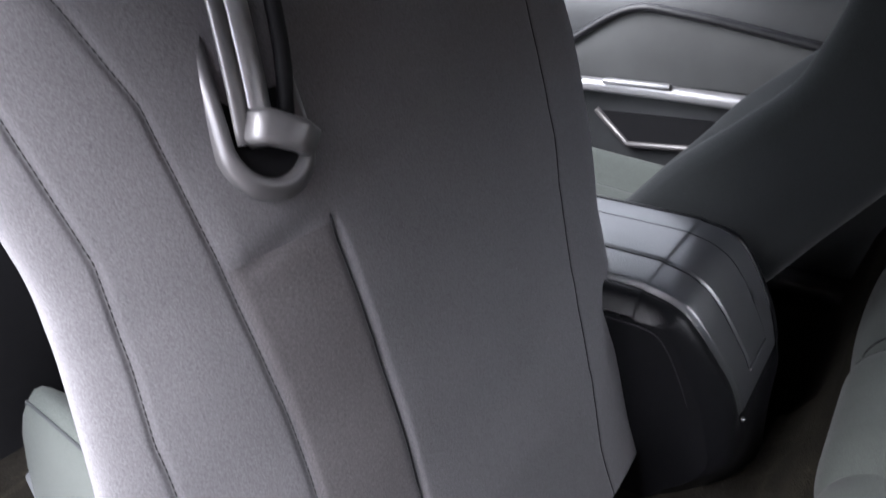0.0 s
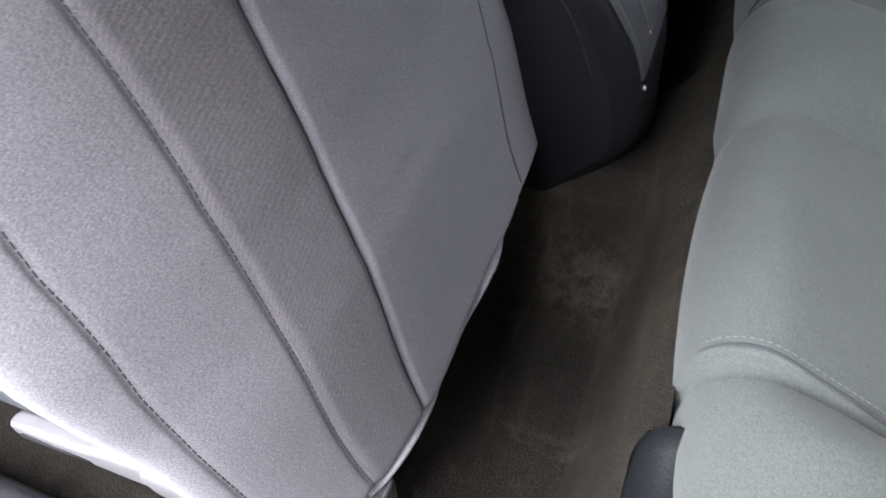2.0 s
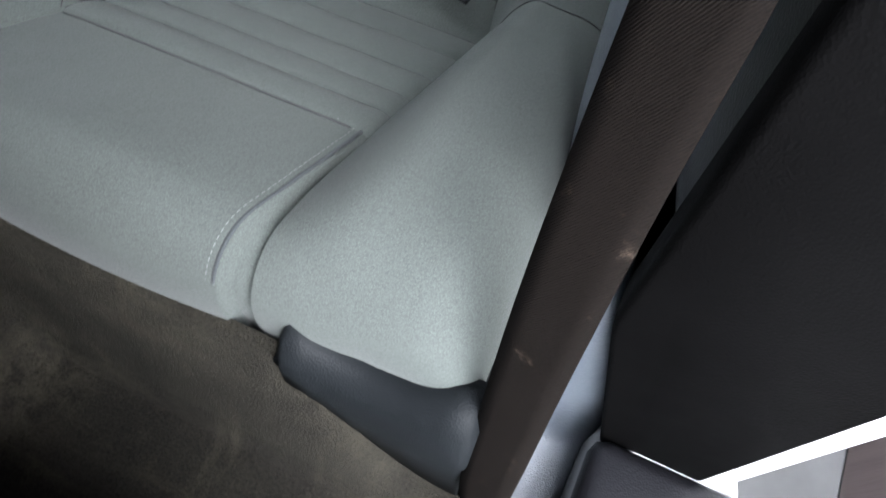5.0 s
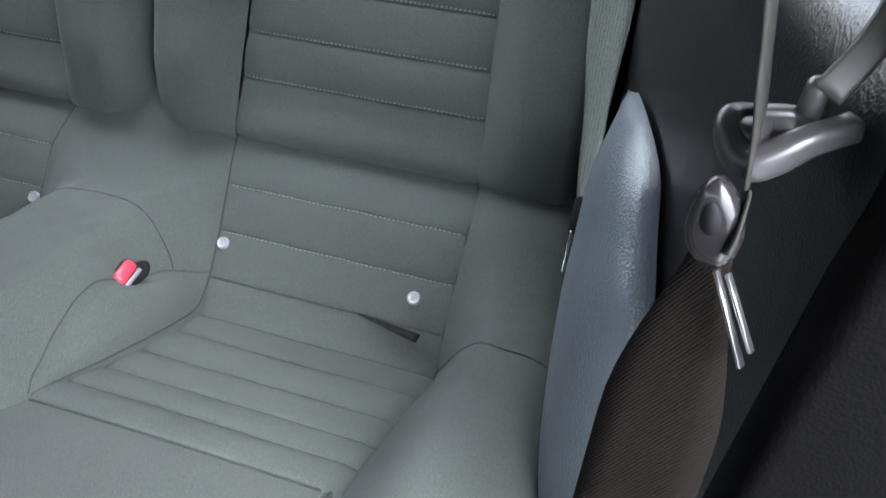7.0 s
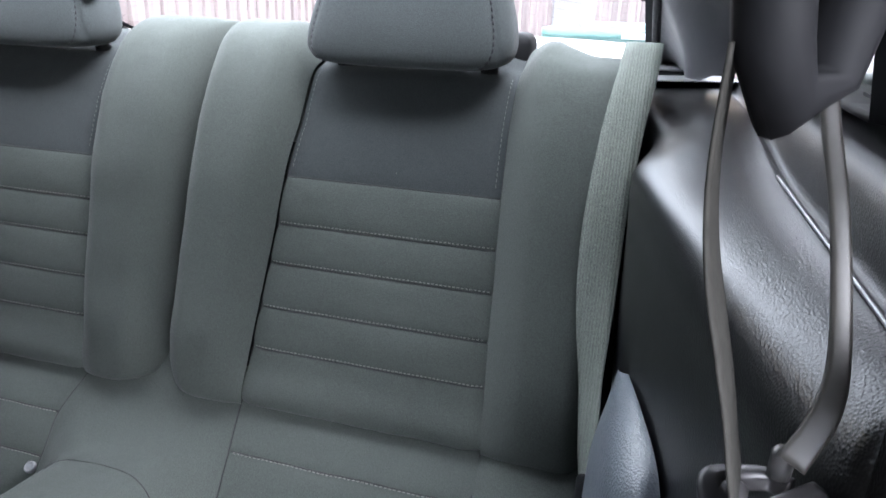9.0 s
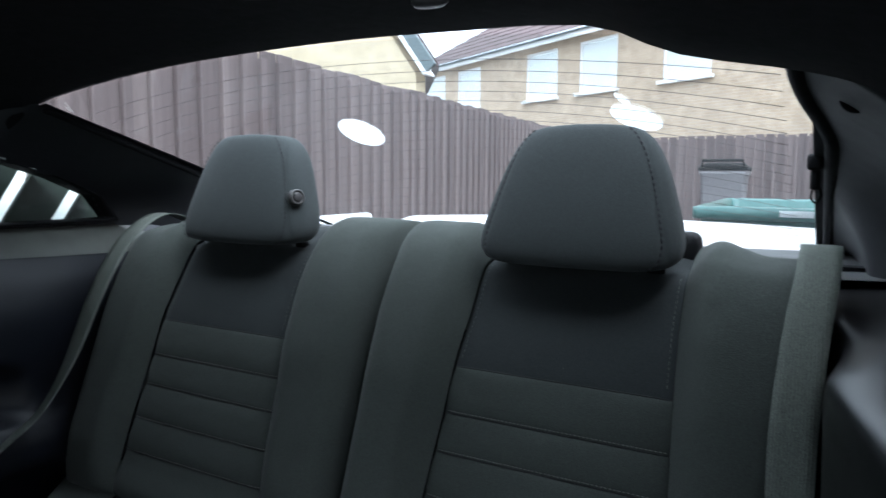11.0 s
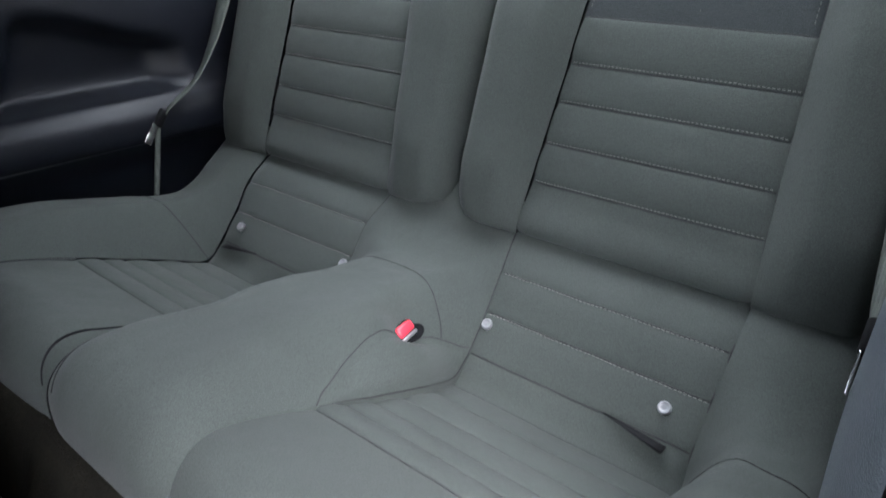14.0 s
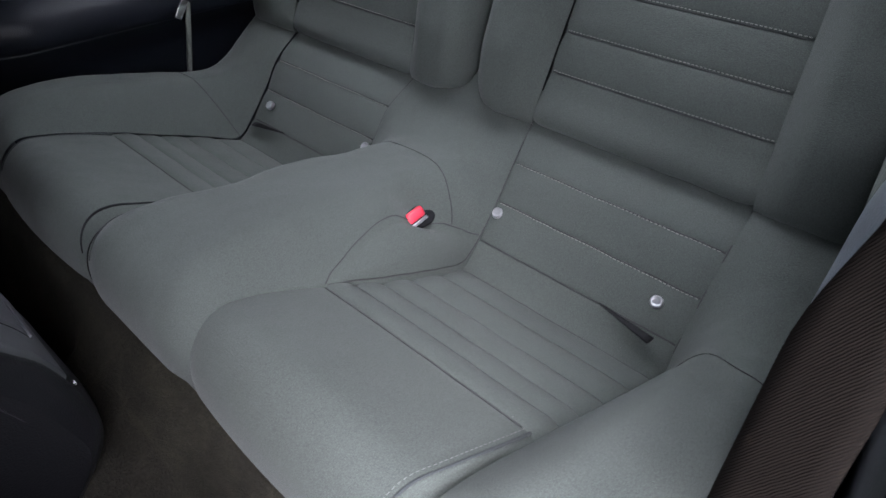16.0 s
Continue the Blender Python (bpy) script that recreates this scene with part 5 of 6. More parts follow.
def rear_belt(s):
    b = thing("rear_seat_belt", (s * 0.6, 0.1, 0.66), "grey ribbed rear seat belt hanging beside the backrest", "seat belt", "rear belts")
    rows = [(0.612, -0.345, 1.112, 0, 1.0), (0.610, -0.245, 1.145, 0, 1.0), (0.606, -0.168, 1.114, 0, 1.0), (0.598, -0.112, 1.060, 0, 1.0), (0.592, -0.062, 0.985, 4, 1.0), (0.591, -0.032, 0.925, 14, 1.0), (0.594, 0.002, 0.860, 40, 1.0), (0.600, 0.045, 0.800, 66, 0.95), (0.606, 0.105, 0.757, 76, 0.9), (0.607, 0.122, 0.742, 78, 0.9)]
    n = 54
    flat = [spline(rows, (len(rows) - 1) * i / (n - 1)) for i in range(n)]
    path = [(s * r[0], r[1], r[2]) for r in flat]
    turn = 1.0 if s < 0 else -0.45
    wide = [Vector((s * math.cos(radians(r[3] * turn)), math.sin(radians(r[3] * turn)), 0.0)) for r in flat]
    part("webbing", ribbon(path, wide, 0.047), WEB_GREY, b)
    m = Matrix.Translation((s * 0.606, 0.132, 0.738)) @ Matrix.Rotation(radians(38), 4, "X")
    part("latch", box(0.014, 0.016, 0.038, 0.004, m), DARK, b, "black plastic latch head")
    part("tongue", box(0.0025, 0.015, 0.042, 0.001, m @ Matrix.Translation((-s * 0.004, 0.006, -0.036))), CHROME, b, "bright steel tongue")
    low = curve_pts([(s * 0.612, 0.136, 0.735), (s * 0.618, 0.15, 0.66), (s * 0.628, 0.17, 0.56), (s * 0.640, 0.20, 0.45)], 16)
    part("lower_webbing", ribbon(low, [Vector((0.2, 1, 0.2))] * 16, 0.010, 0.003), WEB_GREY, b)


rear_belt(-1)
rear_belt(1)

# ---- front seat, console ----
LEAN_BASE, LEAN_UP, LEAN_OUT = Vector((-0.365, 0.762, 0.526)), Vector((0, 0.355, 0.935)), Vector((0, -0.935, 0.355))


def front_seat(cx_low, cx_high, base, up, out, name_label, mirror=1):
    seat = thing("bucket_seat", (base.x, base.y + 0.25, 0.36), name_label, "car seat")
    seam_rows = {"a": ((0, -0.192), (0.1, -0.205), (0.226, -0.217), (0.3, -0.224), (0.4, -0.225), (0.49, -0.224), (0.6, -0.228), (0.665, -0.245), (0.72, -0.262)),
                 "c": ((0.0, -0.120), (0.15, -0.127), (0.24, -0.134), (0.36, -0.138), (0.49, -0.132)),
                 "b": ((0.0, 0.180), (0.10, 0.162), (0.20, 0.158), (0.31, 0.163), (0.40, 0.184), (0.45, 0.206), (0.7, 0.250)),
                 "d": ((0, -0.245), (0.18, -0.288), (0.24, -0.300), (0.33, -0.308), (0.4, -0.305), (0.45, -0.296), (0.52, -0.288), (0.61, -0.296), (0.7, -0.305))}

    edge_left = ((0.0, 0.268), (0.05, 0.276), (0.10, 0.286), (0.16, 0.300), (0.20, 0.311), (0.24, 0.327), (0.28, 0.340), (0.32, 0.346), (0.37, 0.343), (0.42, 0.333), (0.47, 0.323), (0.52, 0.317), (0.58, 0.320), (0.65, 0.322), (0.735, 0.290))
    edge_right = ((0.0, 0.278), (0.025, 0.298), (0.05, 0.302), (0.08, 0.288), (0.12, 0.281), (0.20, 0.279), (0.28, 0.275), (0.34, 0.280), (0.39, 0.298), (0.44, 0.317), (0.50, 0.332), (0.57, 0.345), (0.65, 0.338), (0.735, 0.300))

    def along(rows, h):
        for (h0, x0), (h1, x1) in zip(rows, rows[1:]):
            if h <= h1 or (h1, x1) == rows[-1]:
                return lerp(x0, x1, (h - h0) / (h1 - h0))

    def seam_x(key, h):
        return along(seam_rows[key], h)

    def half(h, left):
        rows = edge_left if left else edge_right
        return (along(rows, max(0.0, h - 0.012)) + along(rows, h) + along(rows, h + 0.012)) / 3

    def at(a, h):
        c, s = math.cos(a), math.sin(a)
        end = smooth01(h / 0.03) * smooth01((0.735 - h) / 0.05)
        hw = half(h, c < 0) * (0.95 + 0.05 * end)
        th = lerp(0.055, 0.07, smooth01(h / 0.2)) * (0.55 + 0.45 * end)
        # the flat rear face is the widest; the sides fall away from it towards the front
        if s >= 0:
            x = hw * math.copysign(abs(c) ** 0.62, c)
            d = th - 0.030 * (1 - s ** 0.45)
            if x < -0.10:
                d -= 0.040 * ((-x - 0.10) / (hw - 0.10)) ** 2
        else:
            x = hw * math.copysign(abs(c) ** 0.9, c)
            d = th - 0.030 - (2 * th - 0.030) * abs(s) ** 1.2
            if x < 0:
                d -= 0.040 * (1 - abs(s)) ** 2
        cx = lerp(cx_low, cx_high, smooth01(h / 0.4))
        lift = 0.0
        if s > 0:
            for key, deep, wide in (("a", 0.0018, 0.0026), ("b", 0.0012, 0.0022), ("d", 0.0018, 0.0026)):
                lift += crease(x - seam_x(key, h), deep, wide)
            if h < 0.495:
                q = x - seam_x("c", h)
                end_c = smooth01((0.495 - h) / 0.03)
                lift += end_c * (crease(q, 0.0022, 0.0026) + 0.0022 * smooth01(q / 0.008) * smooth01((0.16 - q) / 0.14))
            hs = 0.478 + 0.07 * (x + 0.2) / 0.3
            near = smooth01((x - seam_x("a", h)) / 0.02) * smooth01((0.16 - x) / 0.1)
            lift += near * (crease(h - hs, 0.0014, 0.0035) + 0.002 * smooth01((h - hs) / 0.02) * smooth01((hs + 0.09 - h) / 0.06))
        p = base + Vector((cx - base.x, 0, 0)) + up * h + out * (d - 0.07 + lift)
        b = puckers(p.x, p.y, p.z) * 0.7
        return tuple(Vector((p.x + x * mirror, p.y, p.z)) + out * b)

    angles = [math.pi * (i / 440) for i in range(440)] + [math.pi + math.pi * (i / 60) for i in range(60)]
    vf = grid(at, angles, lin(0.0, 0.735, 150), ring=True)
    n = len(angles)
    vf = (vf[0], vf[1] + [tuple(range(n))[::-1], tuple(range(149 * n, 150 * n))])
    part("backrest", flip(vf) if mirror > 0 else vf, CLOTH_FRONT, seat, "cloth-covered backrest")
    return seat, at, seam_x, half


driver, driver_at, driver_seam, driver_half = front_seat(-0.395, -0.338, LEAN_BASE, LEAN_UP, LEAN_OUT, "driver's front seat in a grey ribbed cloth cover, tipped forward")


def on_back(x, h, lift=0.0015):
    """A point on the rear face of the driver's seat at the offset x from its middle line."""
    hw = driver_half(h, x < 0)
    c = max(-1.0, min(1.0, x / hw))
    a = math.acos(math.copysign(abs(c) ** (1 / 0.62), c))
    return Vector(driver_at(a, h)) + LEAN_OUT * lift


for key, h0, h1 in (("a", 0.01, 0.72), ("d", 0.01, 0.72)):
    line = [on_back(driver_seam(key, h), h, 0.001) for h in lin(h0, h1, 120)]
    part("seam_stitching", dashes(line, [tuple(LEAN_OUT)] * 120, 0.0042, 0.0010, 0.0056), THREAD_SEAM, driver, "dark seam stitching", kind="stuff")
line = [on_back(driver_seam("b", h), h, 0.0) for h in lin(0.0, 0.70, 100)]
part("side_seam", sweep(line, circle(0.0012, 5), tuple(LEAN_OUT)), THREAD_DARK, driver, "dark side seam")
line = [on_back(driver_seam("c", h), h, 0.0005) for h in lin(0.0, 0.488, 80)]
part("centre_seam", sweep(line, circle(0.0010, 5), tuple(LEAN_OUT)), THREAD_DARK, driver, "dark centre seam")
part("cover_flap", sweep([on_back(x, 0.012 + 0.01 * math.sin(x * 30), 0.001) for x in lin(-0.20, 0.19, 30)], round_rect(0.004, 0.016, 0.0015, 2), tuple(LEAN_OUT)), CLOTH_FRONT, driver, "loose lower hem of the cover")


def pocket_panel():
    """The ribbed strip of the cover between two seams, below the cross seam."""
    def at(u, h):
        edge = 0.0012 * smooth01(u / 0.06) * smooth01((1 - u) / 0.06) * smooth01((0.484 - h) / 0.01)
        return tuple(on_back(lerp(driver_seam("a", h) + 0.003, driver_seam("c", h) - 0.003, u), h, 0.0003 + edge))
    part("pocket_panel", flip(grid(at, lin(0, 1, 30), lin(0.012, 0.482, 110))), CLOTH_RIB, driver, "darker ribbed strip of cloth")


pocket_panel()


def seat_lever():
    lev = thing("seat_release_lever", on_back(-0.12, 0.5), "grey plastic release lever set in the seat back", "lever")
    ax = lambda x, h, o: tuple(on_back(x, h, o))
    mid = [(-0.162 + 0.030 * t, 0.556 + 0.164 * t) for t in lin(0, 1, 20)]

    def ring(width, depth, grow, t0=0.0):
        loop = []
        lower, upper = mid[0], mid[-1]
        for a in lin(math.pi, 2 * math.pi, 15):
            loop.append((lower[0] + width * math.cos(a), lower[1] + width * math.sin(a) * 1.1 - grow))
        for a in lin(0, math.pi, 15):
            loop.append((upper[0] + width * math.cos(a), upper[1] + width * math.sin(a)))
        return [ax(x, min(max(h, 0.0), 0.72), depth) for x, h in loop]

    part("bezel", loft([ring(0.037, -0.006, 0.004), ring(0.037, 0.005, 0.004), ring(0.034, 0.010, 0.0), ring(0.028, 0.012, 0.0), ring(0.0255, 0.005, 0.0)], False), SATIN_BEZEL, lev, "satin grey bezel")
    part("recess", (ring(0.025, 0.0055, 0.0), [tuple(range(30))]), DARK, lev, "black recess", smooth=False)
    for off, mat, w, top in ((-0.018, SATIN_BEZEL, 0.007, 0.014), (-0.004, SATIN, 0.010, 0.017)):
        part("rib", sweep([ax(x + off, h, 0.010 + 0.004 * math.sin(math.pi * i / 19)) for i, (x, h) in enumerate(mid)], circle(w, 10, 0.6), tuple(LEAN_OUT)), mat, lev, "satin grey moulded rib")
    part("strap", sweep([ax(x + 0.016 + 0.007 * math.sin(math.pi * i / 19), h, 0.008 + 0.010 * math.sin(math.pi * i / 19)) for i, (x, h) in enumerate(mid)], circle(0.006, 10), tuple(LEAN_OUT)), DARK, lev, "black curved strap")
    part("knob", sweep([ax(-0.172, 0.566, 0.008), ax(-0.164, 0.562, 0.018), ax(-0.148, 0.550, 0.022), ax(-0.139, 0.543, 0.018)], lambda f: round_rect(0.026 - 0.004 * f, 0.018 - 0.003 * f, 0.005), tuple(LEAN_OUT)), SATIN_BEZEL, lev, "satin grey finger knob")


seat_lever()


def recline_lever(b, cx, s):
    """A stepped silver handle running forward from a thick round boss."""
    x = cx + s * 0.252
    rows = [(0.955, 0.478, 0.020, 0.022), (0.972, 0.476, 0.026, 0.044), (1.020, 0.472, 0.026, 0.050), (1.060, 0.466, 0.025, 0.046), (1.095, 0.456, 0.023, 0.034), (1.125, 0.450, 0.021, 0.028), (1.17, 0.446, 0.020, 0.027), (1.200, 0.443, 0.019, 0.024), (1.206, 0.442, 0.012, 0.016)]
    rings = [[(x + a, y, z + c) for a, c in round_rect(w, h, min(w, h) * 0.3)] for y, z, w, h in rows]
    lever = part("recline_lever", loft(rings), SATIN_BEZEL, b, "satin silver recline lever")
    part("finger_slot", loft([[(x + s * 0.009 + a, y, z + c) for a, c in round_rect(0.006, 0.007, 0.002)] for y, z in ((1.095, 0.448), (1.14, 0.443), (1.19, 0.440))]), DARK, lever, "dark slot under the handle")
    part("pivot", moved(disc_stack([(0.030, -0.024), (0.030, 0.010), (0.026, 0.015), (0.018, 0.017)], 28), Matrix.Translation((x, 0.995, 0.474)) @ Matrix.Rotation(radians(s * 90), 4, "Y")), SATIN_BEZEL, lever)


def seat_base(cx, mirror, b):
    def cushion(u, v):
        x = (2 * u - 1)
        y = lerp(0.88, 1.42, v)
        side = abs(x)
        z = (0.602 if mirror > 0 else 0.575) + 0.05 * v + 0.055 * math.exp(-((side - 0.82) / 0.12) ** 2) - 0.10 * max(0, (side - 0.9) / 0.1) ** 2
        z -= 0.16 * max(0.0, (v - 0.9) / 0.1) ** 2 + crease(side - 0.62, -0.01, 0.03)
        return cx + x * 0.255, y, z
    part("cushion", grid(cushion, lin(0, 1, 61), lin(0, 1, 31)), CLOTH, b, "cloth seat cushion with raised side bolsters")
    for f in (0.62, 0.88):
        for s in (-1, 1):
            part("seam", sweep([Vector(cushion(0.5 + s * f / 2, v)) + Vector((0, 0, 0.001)) for v in lin(0.02, 0.95, 20)], circle(0.0022, 6)), CLOTH_TOP, b)
    part("frame", box(0.44, 0.50, 0.12, 0.02, Matrix.Translation((cx, 1.15, 0.47))), DARK, b, "black seat frame")
    s = -mirror
    part("side_shield", sweep([(cx + s * 0.228, y, 0.462 + 0.02 * math.sin((y - 0.86) * 3)) for y in lin(0.86, 1.46, 20)], round_rect(0.022, 0.10, 0.009)), GREY_TRIM, b, "grey plastic side shield")
    recline_lever(b, cx, s)
    for dx in (-0.18, 0.18):
        part("seat_rail", box(0.04, 0.62, 0.05, 0.006, Matrix.Translation((cx + dx, 1.13, 0.385))), SATIN_DARK, b, "steel seat rail")
    for dy, dx in ((0.0, 0.10), (0.02, 0.085)):
        part("wire_clip", box(0.02, 0.03, 0.014, 0.003, Matrix.Translation((cx + dx, 0.83 + dy, 0.42))), SATIN, b, "small metal clip")


seat_base(-0.37, 1, driver)


def passenger_back():
    """The other front seat's backrest, upright: a shell with raised bolsters at both edges."""
    seat = thing("bucket_seat", (0.42, 0.9, 0.50), "front passenger seat backrest in grey cloth darkened for shade, upright", "car seat")
    face = curve_pts([(1.035, 0.645), (0.973, 0.715), (0.901, 0.803), (0.811, 0.883), (0.748, 0.945), (0.719, 1.006), (0.700, 1.06), (0.680, 1.12), (0.650, 1.16)], 50)
    rear = curve_pts([(0.600, 1.15), (0.560, 1.08), (0.545, 1.00), (0.562, 0.90), (0.611, 0.815), (0.673, 0.728), (0.741, 0.627), (0.80, 0.56), (0.90, 0.55)], 30)

    def ring(u):
        x = lerp(0.178, 0.690, u)
        dip = 0.050 * smooth01((u - 0.10) / 0.16) * smooth01((0.90 - u) / 0.16)
        e = min(u, 1 - u) / 0.07
        trim = 0.034 * (1 - math.sqrt(max(0.0, 1 - (1 - min(e, 1.0)) ** 2)))
        out = []
        for i, (y, z) in enumerate(face):
            a, b = face[max(i - 1, 0)], face[min(i + 1, 49)]
            d = (b - a) / np.hypot(*(b - a))
            k = dip * smooth01(i / 8) * smooth01((49 - i) / 8) + trim
            out.append((x, y - d[1] * k + 0.0, z + d[0] * k))
        for i, (y, z) in enumerate(rear):
            a, b = rear[max(i - 1, 0)], rear[min(i + 1, 29)]
            d = (b - a) / np.hypot(*(b - a))
            out.append((x, y - d[1] * trim, z + d[0] * trim))
        return out
    part("backrest", loft([ring(u) for u in lin(0, 0.07, 9)[:-1] + lin(0.07, 0.93, 50) + lin(0.93, 1, 9)[1:]]), CLOTH_SHADED, seat)

    seat_base(0.40, -1, seat)


passenger_back()


def console():
    """The tail of the centre console: a sloping rounded nose, its raised rim and the long armrest lid."""
    con = thing("centre_console", (0, 0.85, 0.45), "black centre console with a shiny padded armrest lid", "console")
    prof = [(0.668, 0.40), (0.670, 0.52), (0.682, 0.59), (0.700, 0.655), (0.718, 0.692), (0.741, 0.730), (0.767, 0.757), (0.806, 0.771), (0.88, 0.775), (1.35, 0.776)]

    def lid_edge(k):
        return lerp(0.60, 0.755, smooth01((k - 2.0) / 3.5))

    def raw(c, k, grow=0.0):
        y, z = spline(prof, k)
        n = yz_normal(prof, k)
        n = n if n[0] < 0 or n[1] > 0 else -n
        a = abs(c)
        foot = smooth01((0.585 - z) / 0.15)
        top = smooth01((k - 5.0) / 2.0)
        hw = 0.142 - 0.010 * foot
        back = lerp(0.026 * a ** 9, 0.120 * a ** 1.9, foot) * (1 - top)
        drop = (0.022 * a ** 9 + 0.006 * a * a) * top
        return (c * hw, y + back + n[0] * grow, z - drop + n[1] * grow)

    def body(c, k, grow=0.0):
        """The shell: a raised rim, a joint and a sunk bed under the lid."""
        on = smooth01((k - 2.15) / 0.4)
        q = abs(c) - lid_edge(k)
        rim = 0.0030 * math.exp(-((q - 0.125) / 0.075) ** 2) - 0.007 * smooth01((0.045 - q) / 0.03)
        return raw(c, k, grow + rim * on)

    part("rear_shell", flip(grid(body, lin(-1, 1, 121), lin(0, 9, 110))), CONSOLE, con, "rounded black rear shell")
    for s in (-1, 1):
        def wall(u, v, s=s):
            p = body(s, 6.6 * u)
            return (p[0] + s * 0.003 * math.sin(math.pi * v), lerp(p[1], 1.35, v), lerp(p[2], lerp(p[2], 0.748, u), v))
        vf = grid(wall, lin(0, 1, 50), lin(0, 1, 24))
        part("side_wall", flip(vf) if s > 0 else vf, CONSOLE, con)

    def lid(u, k, grow=0.0):
        """u runs from -1 to 1 across the lid."""
        e = smooth01((1 - abs(u)) / 0.06) * smooth01((k - 2.33) / 0.12)
        pad = 0.0022 * smooth01((0.43 - abs(u)) / 0.03) * smooth01((k - 2.92) / 0.10)
        return raw(u * lid_edge(k), k, 0.0055 * e + pad + grow - 0.003)

    armrest = part("armrest_lid", flip(grid(lid, lin(-1, 1, 101), lin(2.33, 9, 130))), LID, con, "shiny black padded armrest lid")
    for u in (-0.445, 0.445):
        part("groove", sweep([Vector(lid(u, k, 0.0)) for k in lin(2.95, 9, 70)], circle(0.0009, 6)), DARK, armrest, "thin dark groove")
    part("lid_lip", sweep([Vector(lid(u, 2.90, 0.0006)) for u in lin(-0.43, 0.43, 24)], circle(0.0022, 8)), LID, armrest, "raised shiny lip of the pad")
    part("lid_end", sweep([Vector(lid(u, 2.36, -0.002)) for u in lin(-0.98, 0.98, 24)], circle(0.0010, 6)), GREY_TRIM, armrest, "worn grey lower edge of the lid")
    part("latch", box(0.007, 0.004, 0.004, 0.0015, Matrix.Translation(Vector(raw(-0.60, 2.30, 0.002)))), SATIN, con, "small grey clip")
    joint = [p for p in curve_pts([(-0.1445, 1.00, 0.738), (-0.1445, 0.847, 0.738), (-0.1445, 0.805, 0.738), (-0.1440, 0.782, 0.732), (-0.1435, 0.767, 0.714), (-0.1430, 0.754, 0.688), (-0.1420, 0.740, 0.654), (-0.1405, 0.730, 0.626)], 40)]
    part("side_panel_line", sweep(joint, circle(0.0007, 6)), BLACK, con, "faint panel joint")


console()

# ---- driver's belt, guide and latch ----


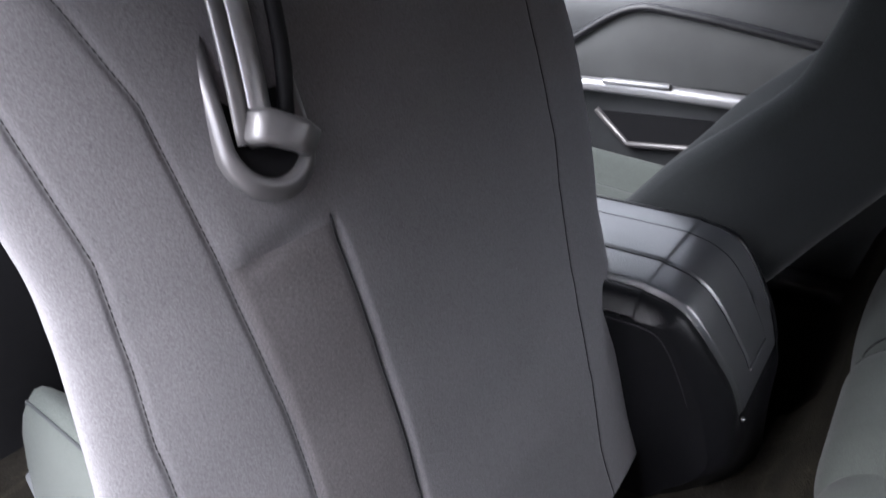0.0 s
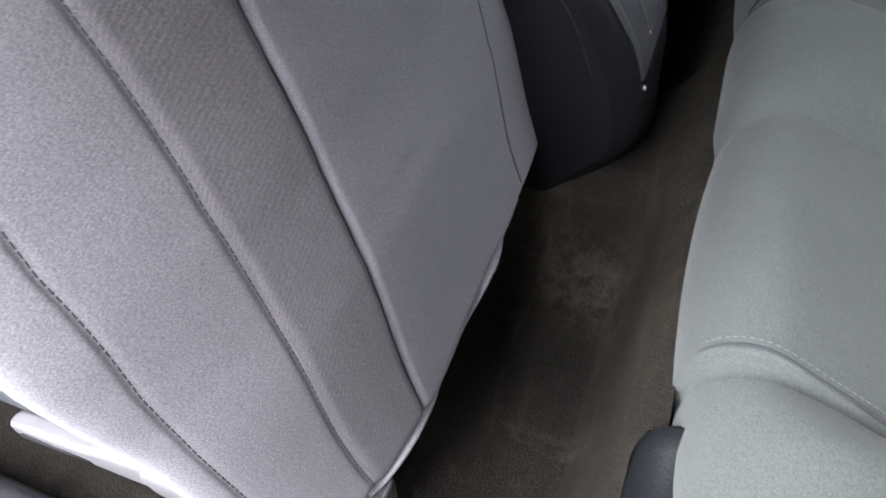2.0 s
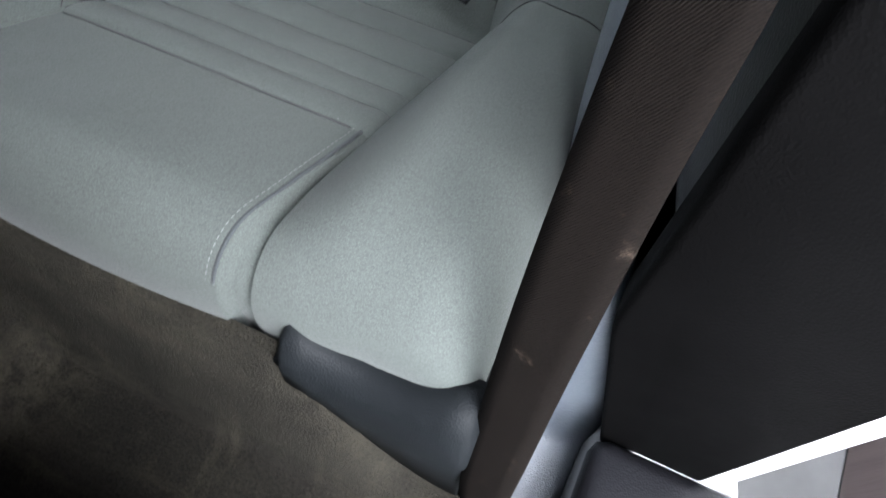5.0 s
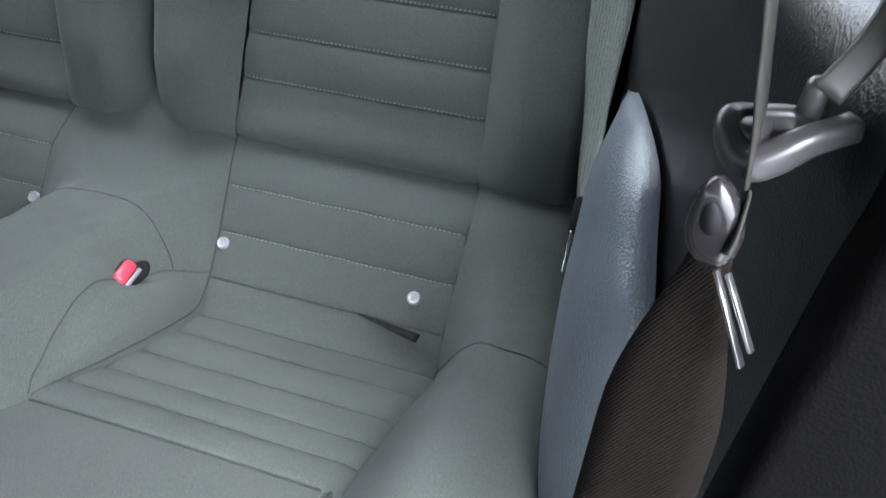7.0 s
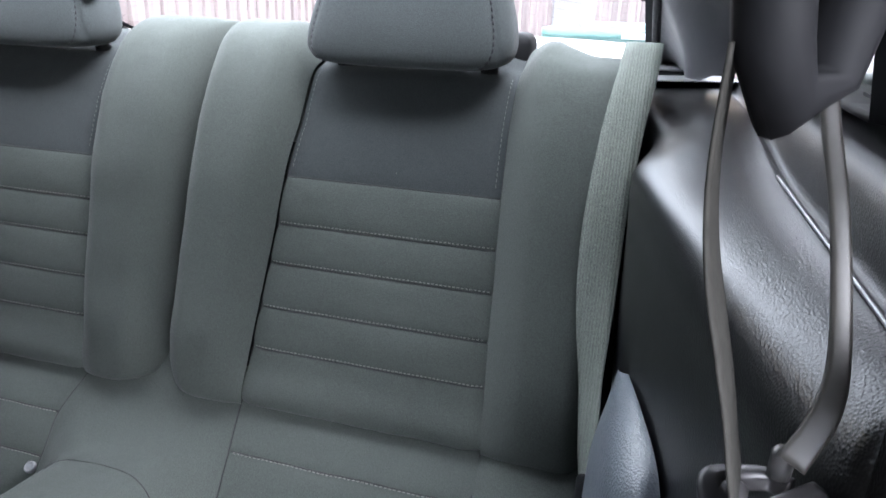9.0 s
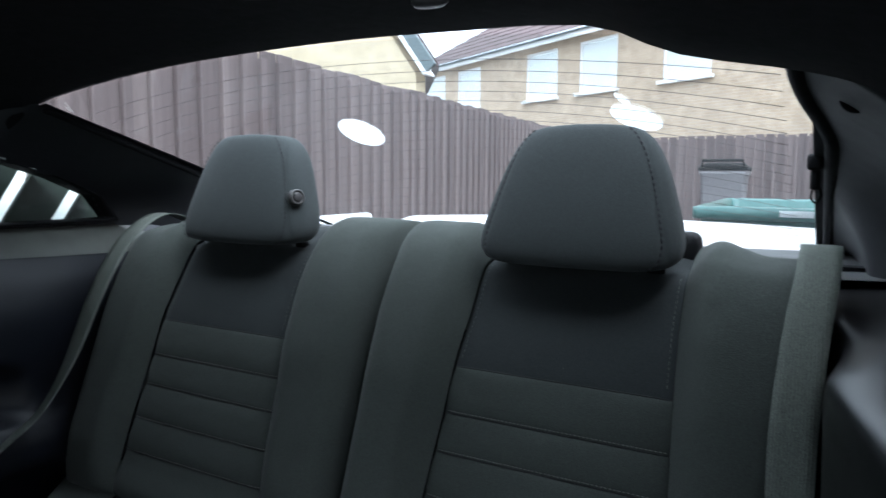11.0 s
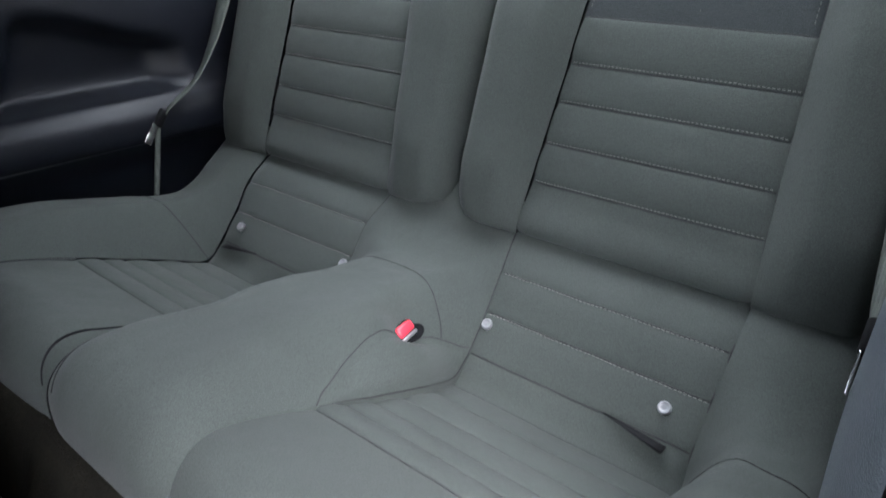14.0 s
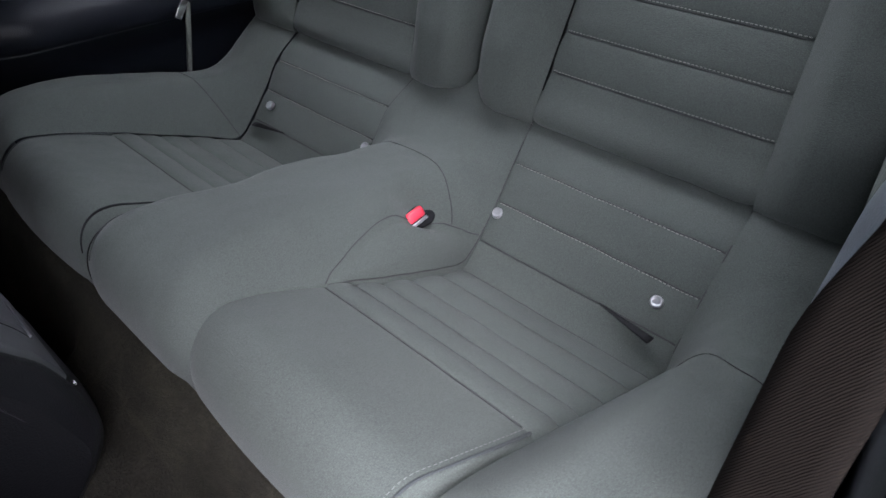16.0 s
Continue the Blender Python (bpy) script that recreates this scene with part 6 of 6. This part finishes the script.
def driver_belt():
    b = thing("front_seat_belt", (-0.66, 0.48, 0.95), "driver's seat belt with brown worn webbing and plastic guide", "seat belt")
    top = curve_pts([(-0.636, 0.463, 1.180), (-0.636, 0.464, 1.145), (-0.640, 0.464, 1.115), (-0.648, 0.463, 1.085), (-0.654, 0.463, 1.063), (-0.658, 0.464, 1.045), (-0.662, 0.465, 1.028), (-0.665, 0.468, 1.007), (-0.663, 0.478, 0.996), (-0.660, 0.484, 0.988)], 40)
    part("upper_webbing", ribbon(top, [Vector((-0.18, -0.984, 0.0))] * 40, 0.036, 0.0011), WEB_EDGE, b, "grey webbing seen edge-on")
    low = curve_pts([(-0.660, 0.478, 0.985), (-0.660, 0.492, 0.92), (-0.659, 0.520, 0.83), (-0.660, 0.560, 0.72), (-0.664, 0.595, 0.60), (-0.670, 0.625, 0.47), (-0.685, 0.64, 0.40)], 40)
    part("lower_webbing", ribbon(low, [Vector((-1, 0.35, 0.05)).lerp(Vector((-1, 0.5, 0.0)), i / 39) for i in range(40)], lambda f: 0.014 + 0.033 * smooth01(f * 5), 0.0018), WEB_BROWN, b, "dark brown webbing with pale worn flecks")
    part("loop", sweep([(-0.640, 0.47, 1.21), (-0.645, 0.468, 1.18), (-0.652, 0.463, 1.163), (-0.661, 0.458, 1.172), (-0.668, 0.452, 1.20), (-0.67, 0.45, 1.24)], circle(0.011, 12)), DARK, b, "black plastic belt loop")
    arm = curve_pts([(-0.676, 0.36, 1.24), (-0.684, 0.37, 1.165), (-0.692, 0.400, 1.114), (-0.694, 0.430, 1.072), (-0.690, 0.445, 1.053), (-0.680, 0.455, 1.036)], 26)
    part("guide_arm", sweep(arm, lambda f: round_rect(0.0042, 0.0075 + 0.003 * smooth01((f - 0.5) / 0.4), 0.0018), (1, 0, 0)), BELT_ARM, b, "grey-brown curved guide arm")
    bar = curve_pts([(-0.683, 0.452, 1.023), (-0.676, 0.448, 1.023), (-0.664, 0.450, 1.022), (-0.655, 0.456, 1.0215), (-0.657, 0.466, 1.0175), (-0.662, 0.472, 1.0165), (-0.668, 0.472, 1.0195), (-0.677, 0.468, 1.0255), (-0.690, 0.460, 1.029)], 44)
    part("guide", sweep(bar, lambda f: round_rect(0.0090 - 0.0016 * smooth01((0.3 - f) / 0.2), 0.0086 + 0.0030 * math.exp(-((f - 0.42) / 0.14) ** 2) + 0.0022 * smooth01((f - 0.5) / 0.2) * smooth01((0.95 - f) / 0.2), 0.0028, 4)), SATIN_MID, b, "satin grey belt guide")
    part("guide_block", box(0.013, 0.015, 0.010, 0.0035, Matrix.Translation((-0.6605, 0.459, 1.0205)) @ Matrix.Rotation(radians(-25), 4, "Z"), 3), SATIN_MID, b, "satin grey end of the guide")
    part("guide_stud", moved(disc_stack([(0.0042, 0), (0.0042, 0.010), (0.003, 0.012)], 16), Matrix.Translation((-0.6785, 0.450, 1.027))), SATIN_DARK, b, "grey locking stud")
    mid, wide_way, long_way = Vector((-0.6560, 0.485, 1.0005)), Vector((-0.94, 0.28, 0.19)).normalized(), Vector((-0.20, 0.12, -0.97)).normalized()
    face = wide_way.cross(long_way).normalized()

    def drop(size, off, at=0.0):
        """A drop-shaped outline, broader below."""
        pts = []
        for a in lin(0, 2 * math.pi, 29)[:-1]:
            pts.append(tuple(mid + wide_way * (size * 0.0092 * math.cos(a) * (1 + 0.18 * math.sin(a))) + long_way * (at + size * 0.0165 * math.sin(a)) + face * off))
        return pts
    latch = part("latch_head", loft([drop(0.55, -0.0056), drop(0.85, -0.0044), drop(0.98, -0.0018), drop(0.98, 0.0018), drop(0.85, 0.0044), drop(0.55, 0.0056)]), GLOSS_BLACK, b, "glossy dark plastic latch head")
    part("latch_slot", loft([drop(0.34, -0.0062, -0.004), drop(0.34, 0.0062, -0.004)]), DARK, latch, "dark webbing slot")
    for a, c, wide in (((-0.6615, 0.488, 0.984), (-0.678, 0.500, 0.954), 0.0034), ((-0.6650, 0.489, 0.984), (-0.6792, 0.499, 0.961), 0.0026)):
        part("tongue", sweep([a, c], round_rect(wide, 0.0016, 0.0004)), STEEL, latch, "bright steel tongue")


driver_belt()


def sill_corner():
    """The black moulding under the corner of the rear cushion by the door: a rounded shoulder that climbs outwards."""
    rows = []
    for x, top, low in ((-0.481, 0.580, 0.556), (-0.484, 0.590, 0.548), (-0.490, 0.594, 0.535), (-0.505, 0.584, 0.515), (-0.530, 0.574, 0.470), (-0.560, 0.573, 0.420), (-0.590, 0.581, 0.385), (-0.620, 0.595, 0.345), (-0.640, 0.600, 0.32), (-0.648, 0.583, 0.31), (-0.650, 0.50, 0.31)):
        y = 0.612 if x < -0.485 else 0.606
        rows.append([(x, 0.560, top - 0.012), (x, y - 0.040, top - 0.003), (x, y - 0.026, top), (x, y - 0.013, top - 0.006), (x, y - 0.004, top - 0.020), (x, y, lerp(top, low, 0.5) - 0.004), (x, y + 0.002, low), (x, 0.560, low)])
    solo("corner_moulding", loft(rows), MOULD, "blue-black plastic moulding under the rear cushion corner", "trim panel")


sill_corner()
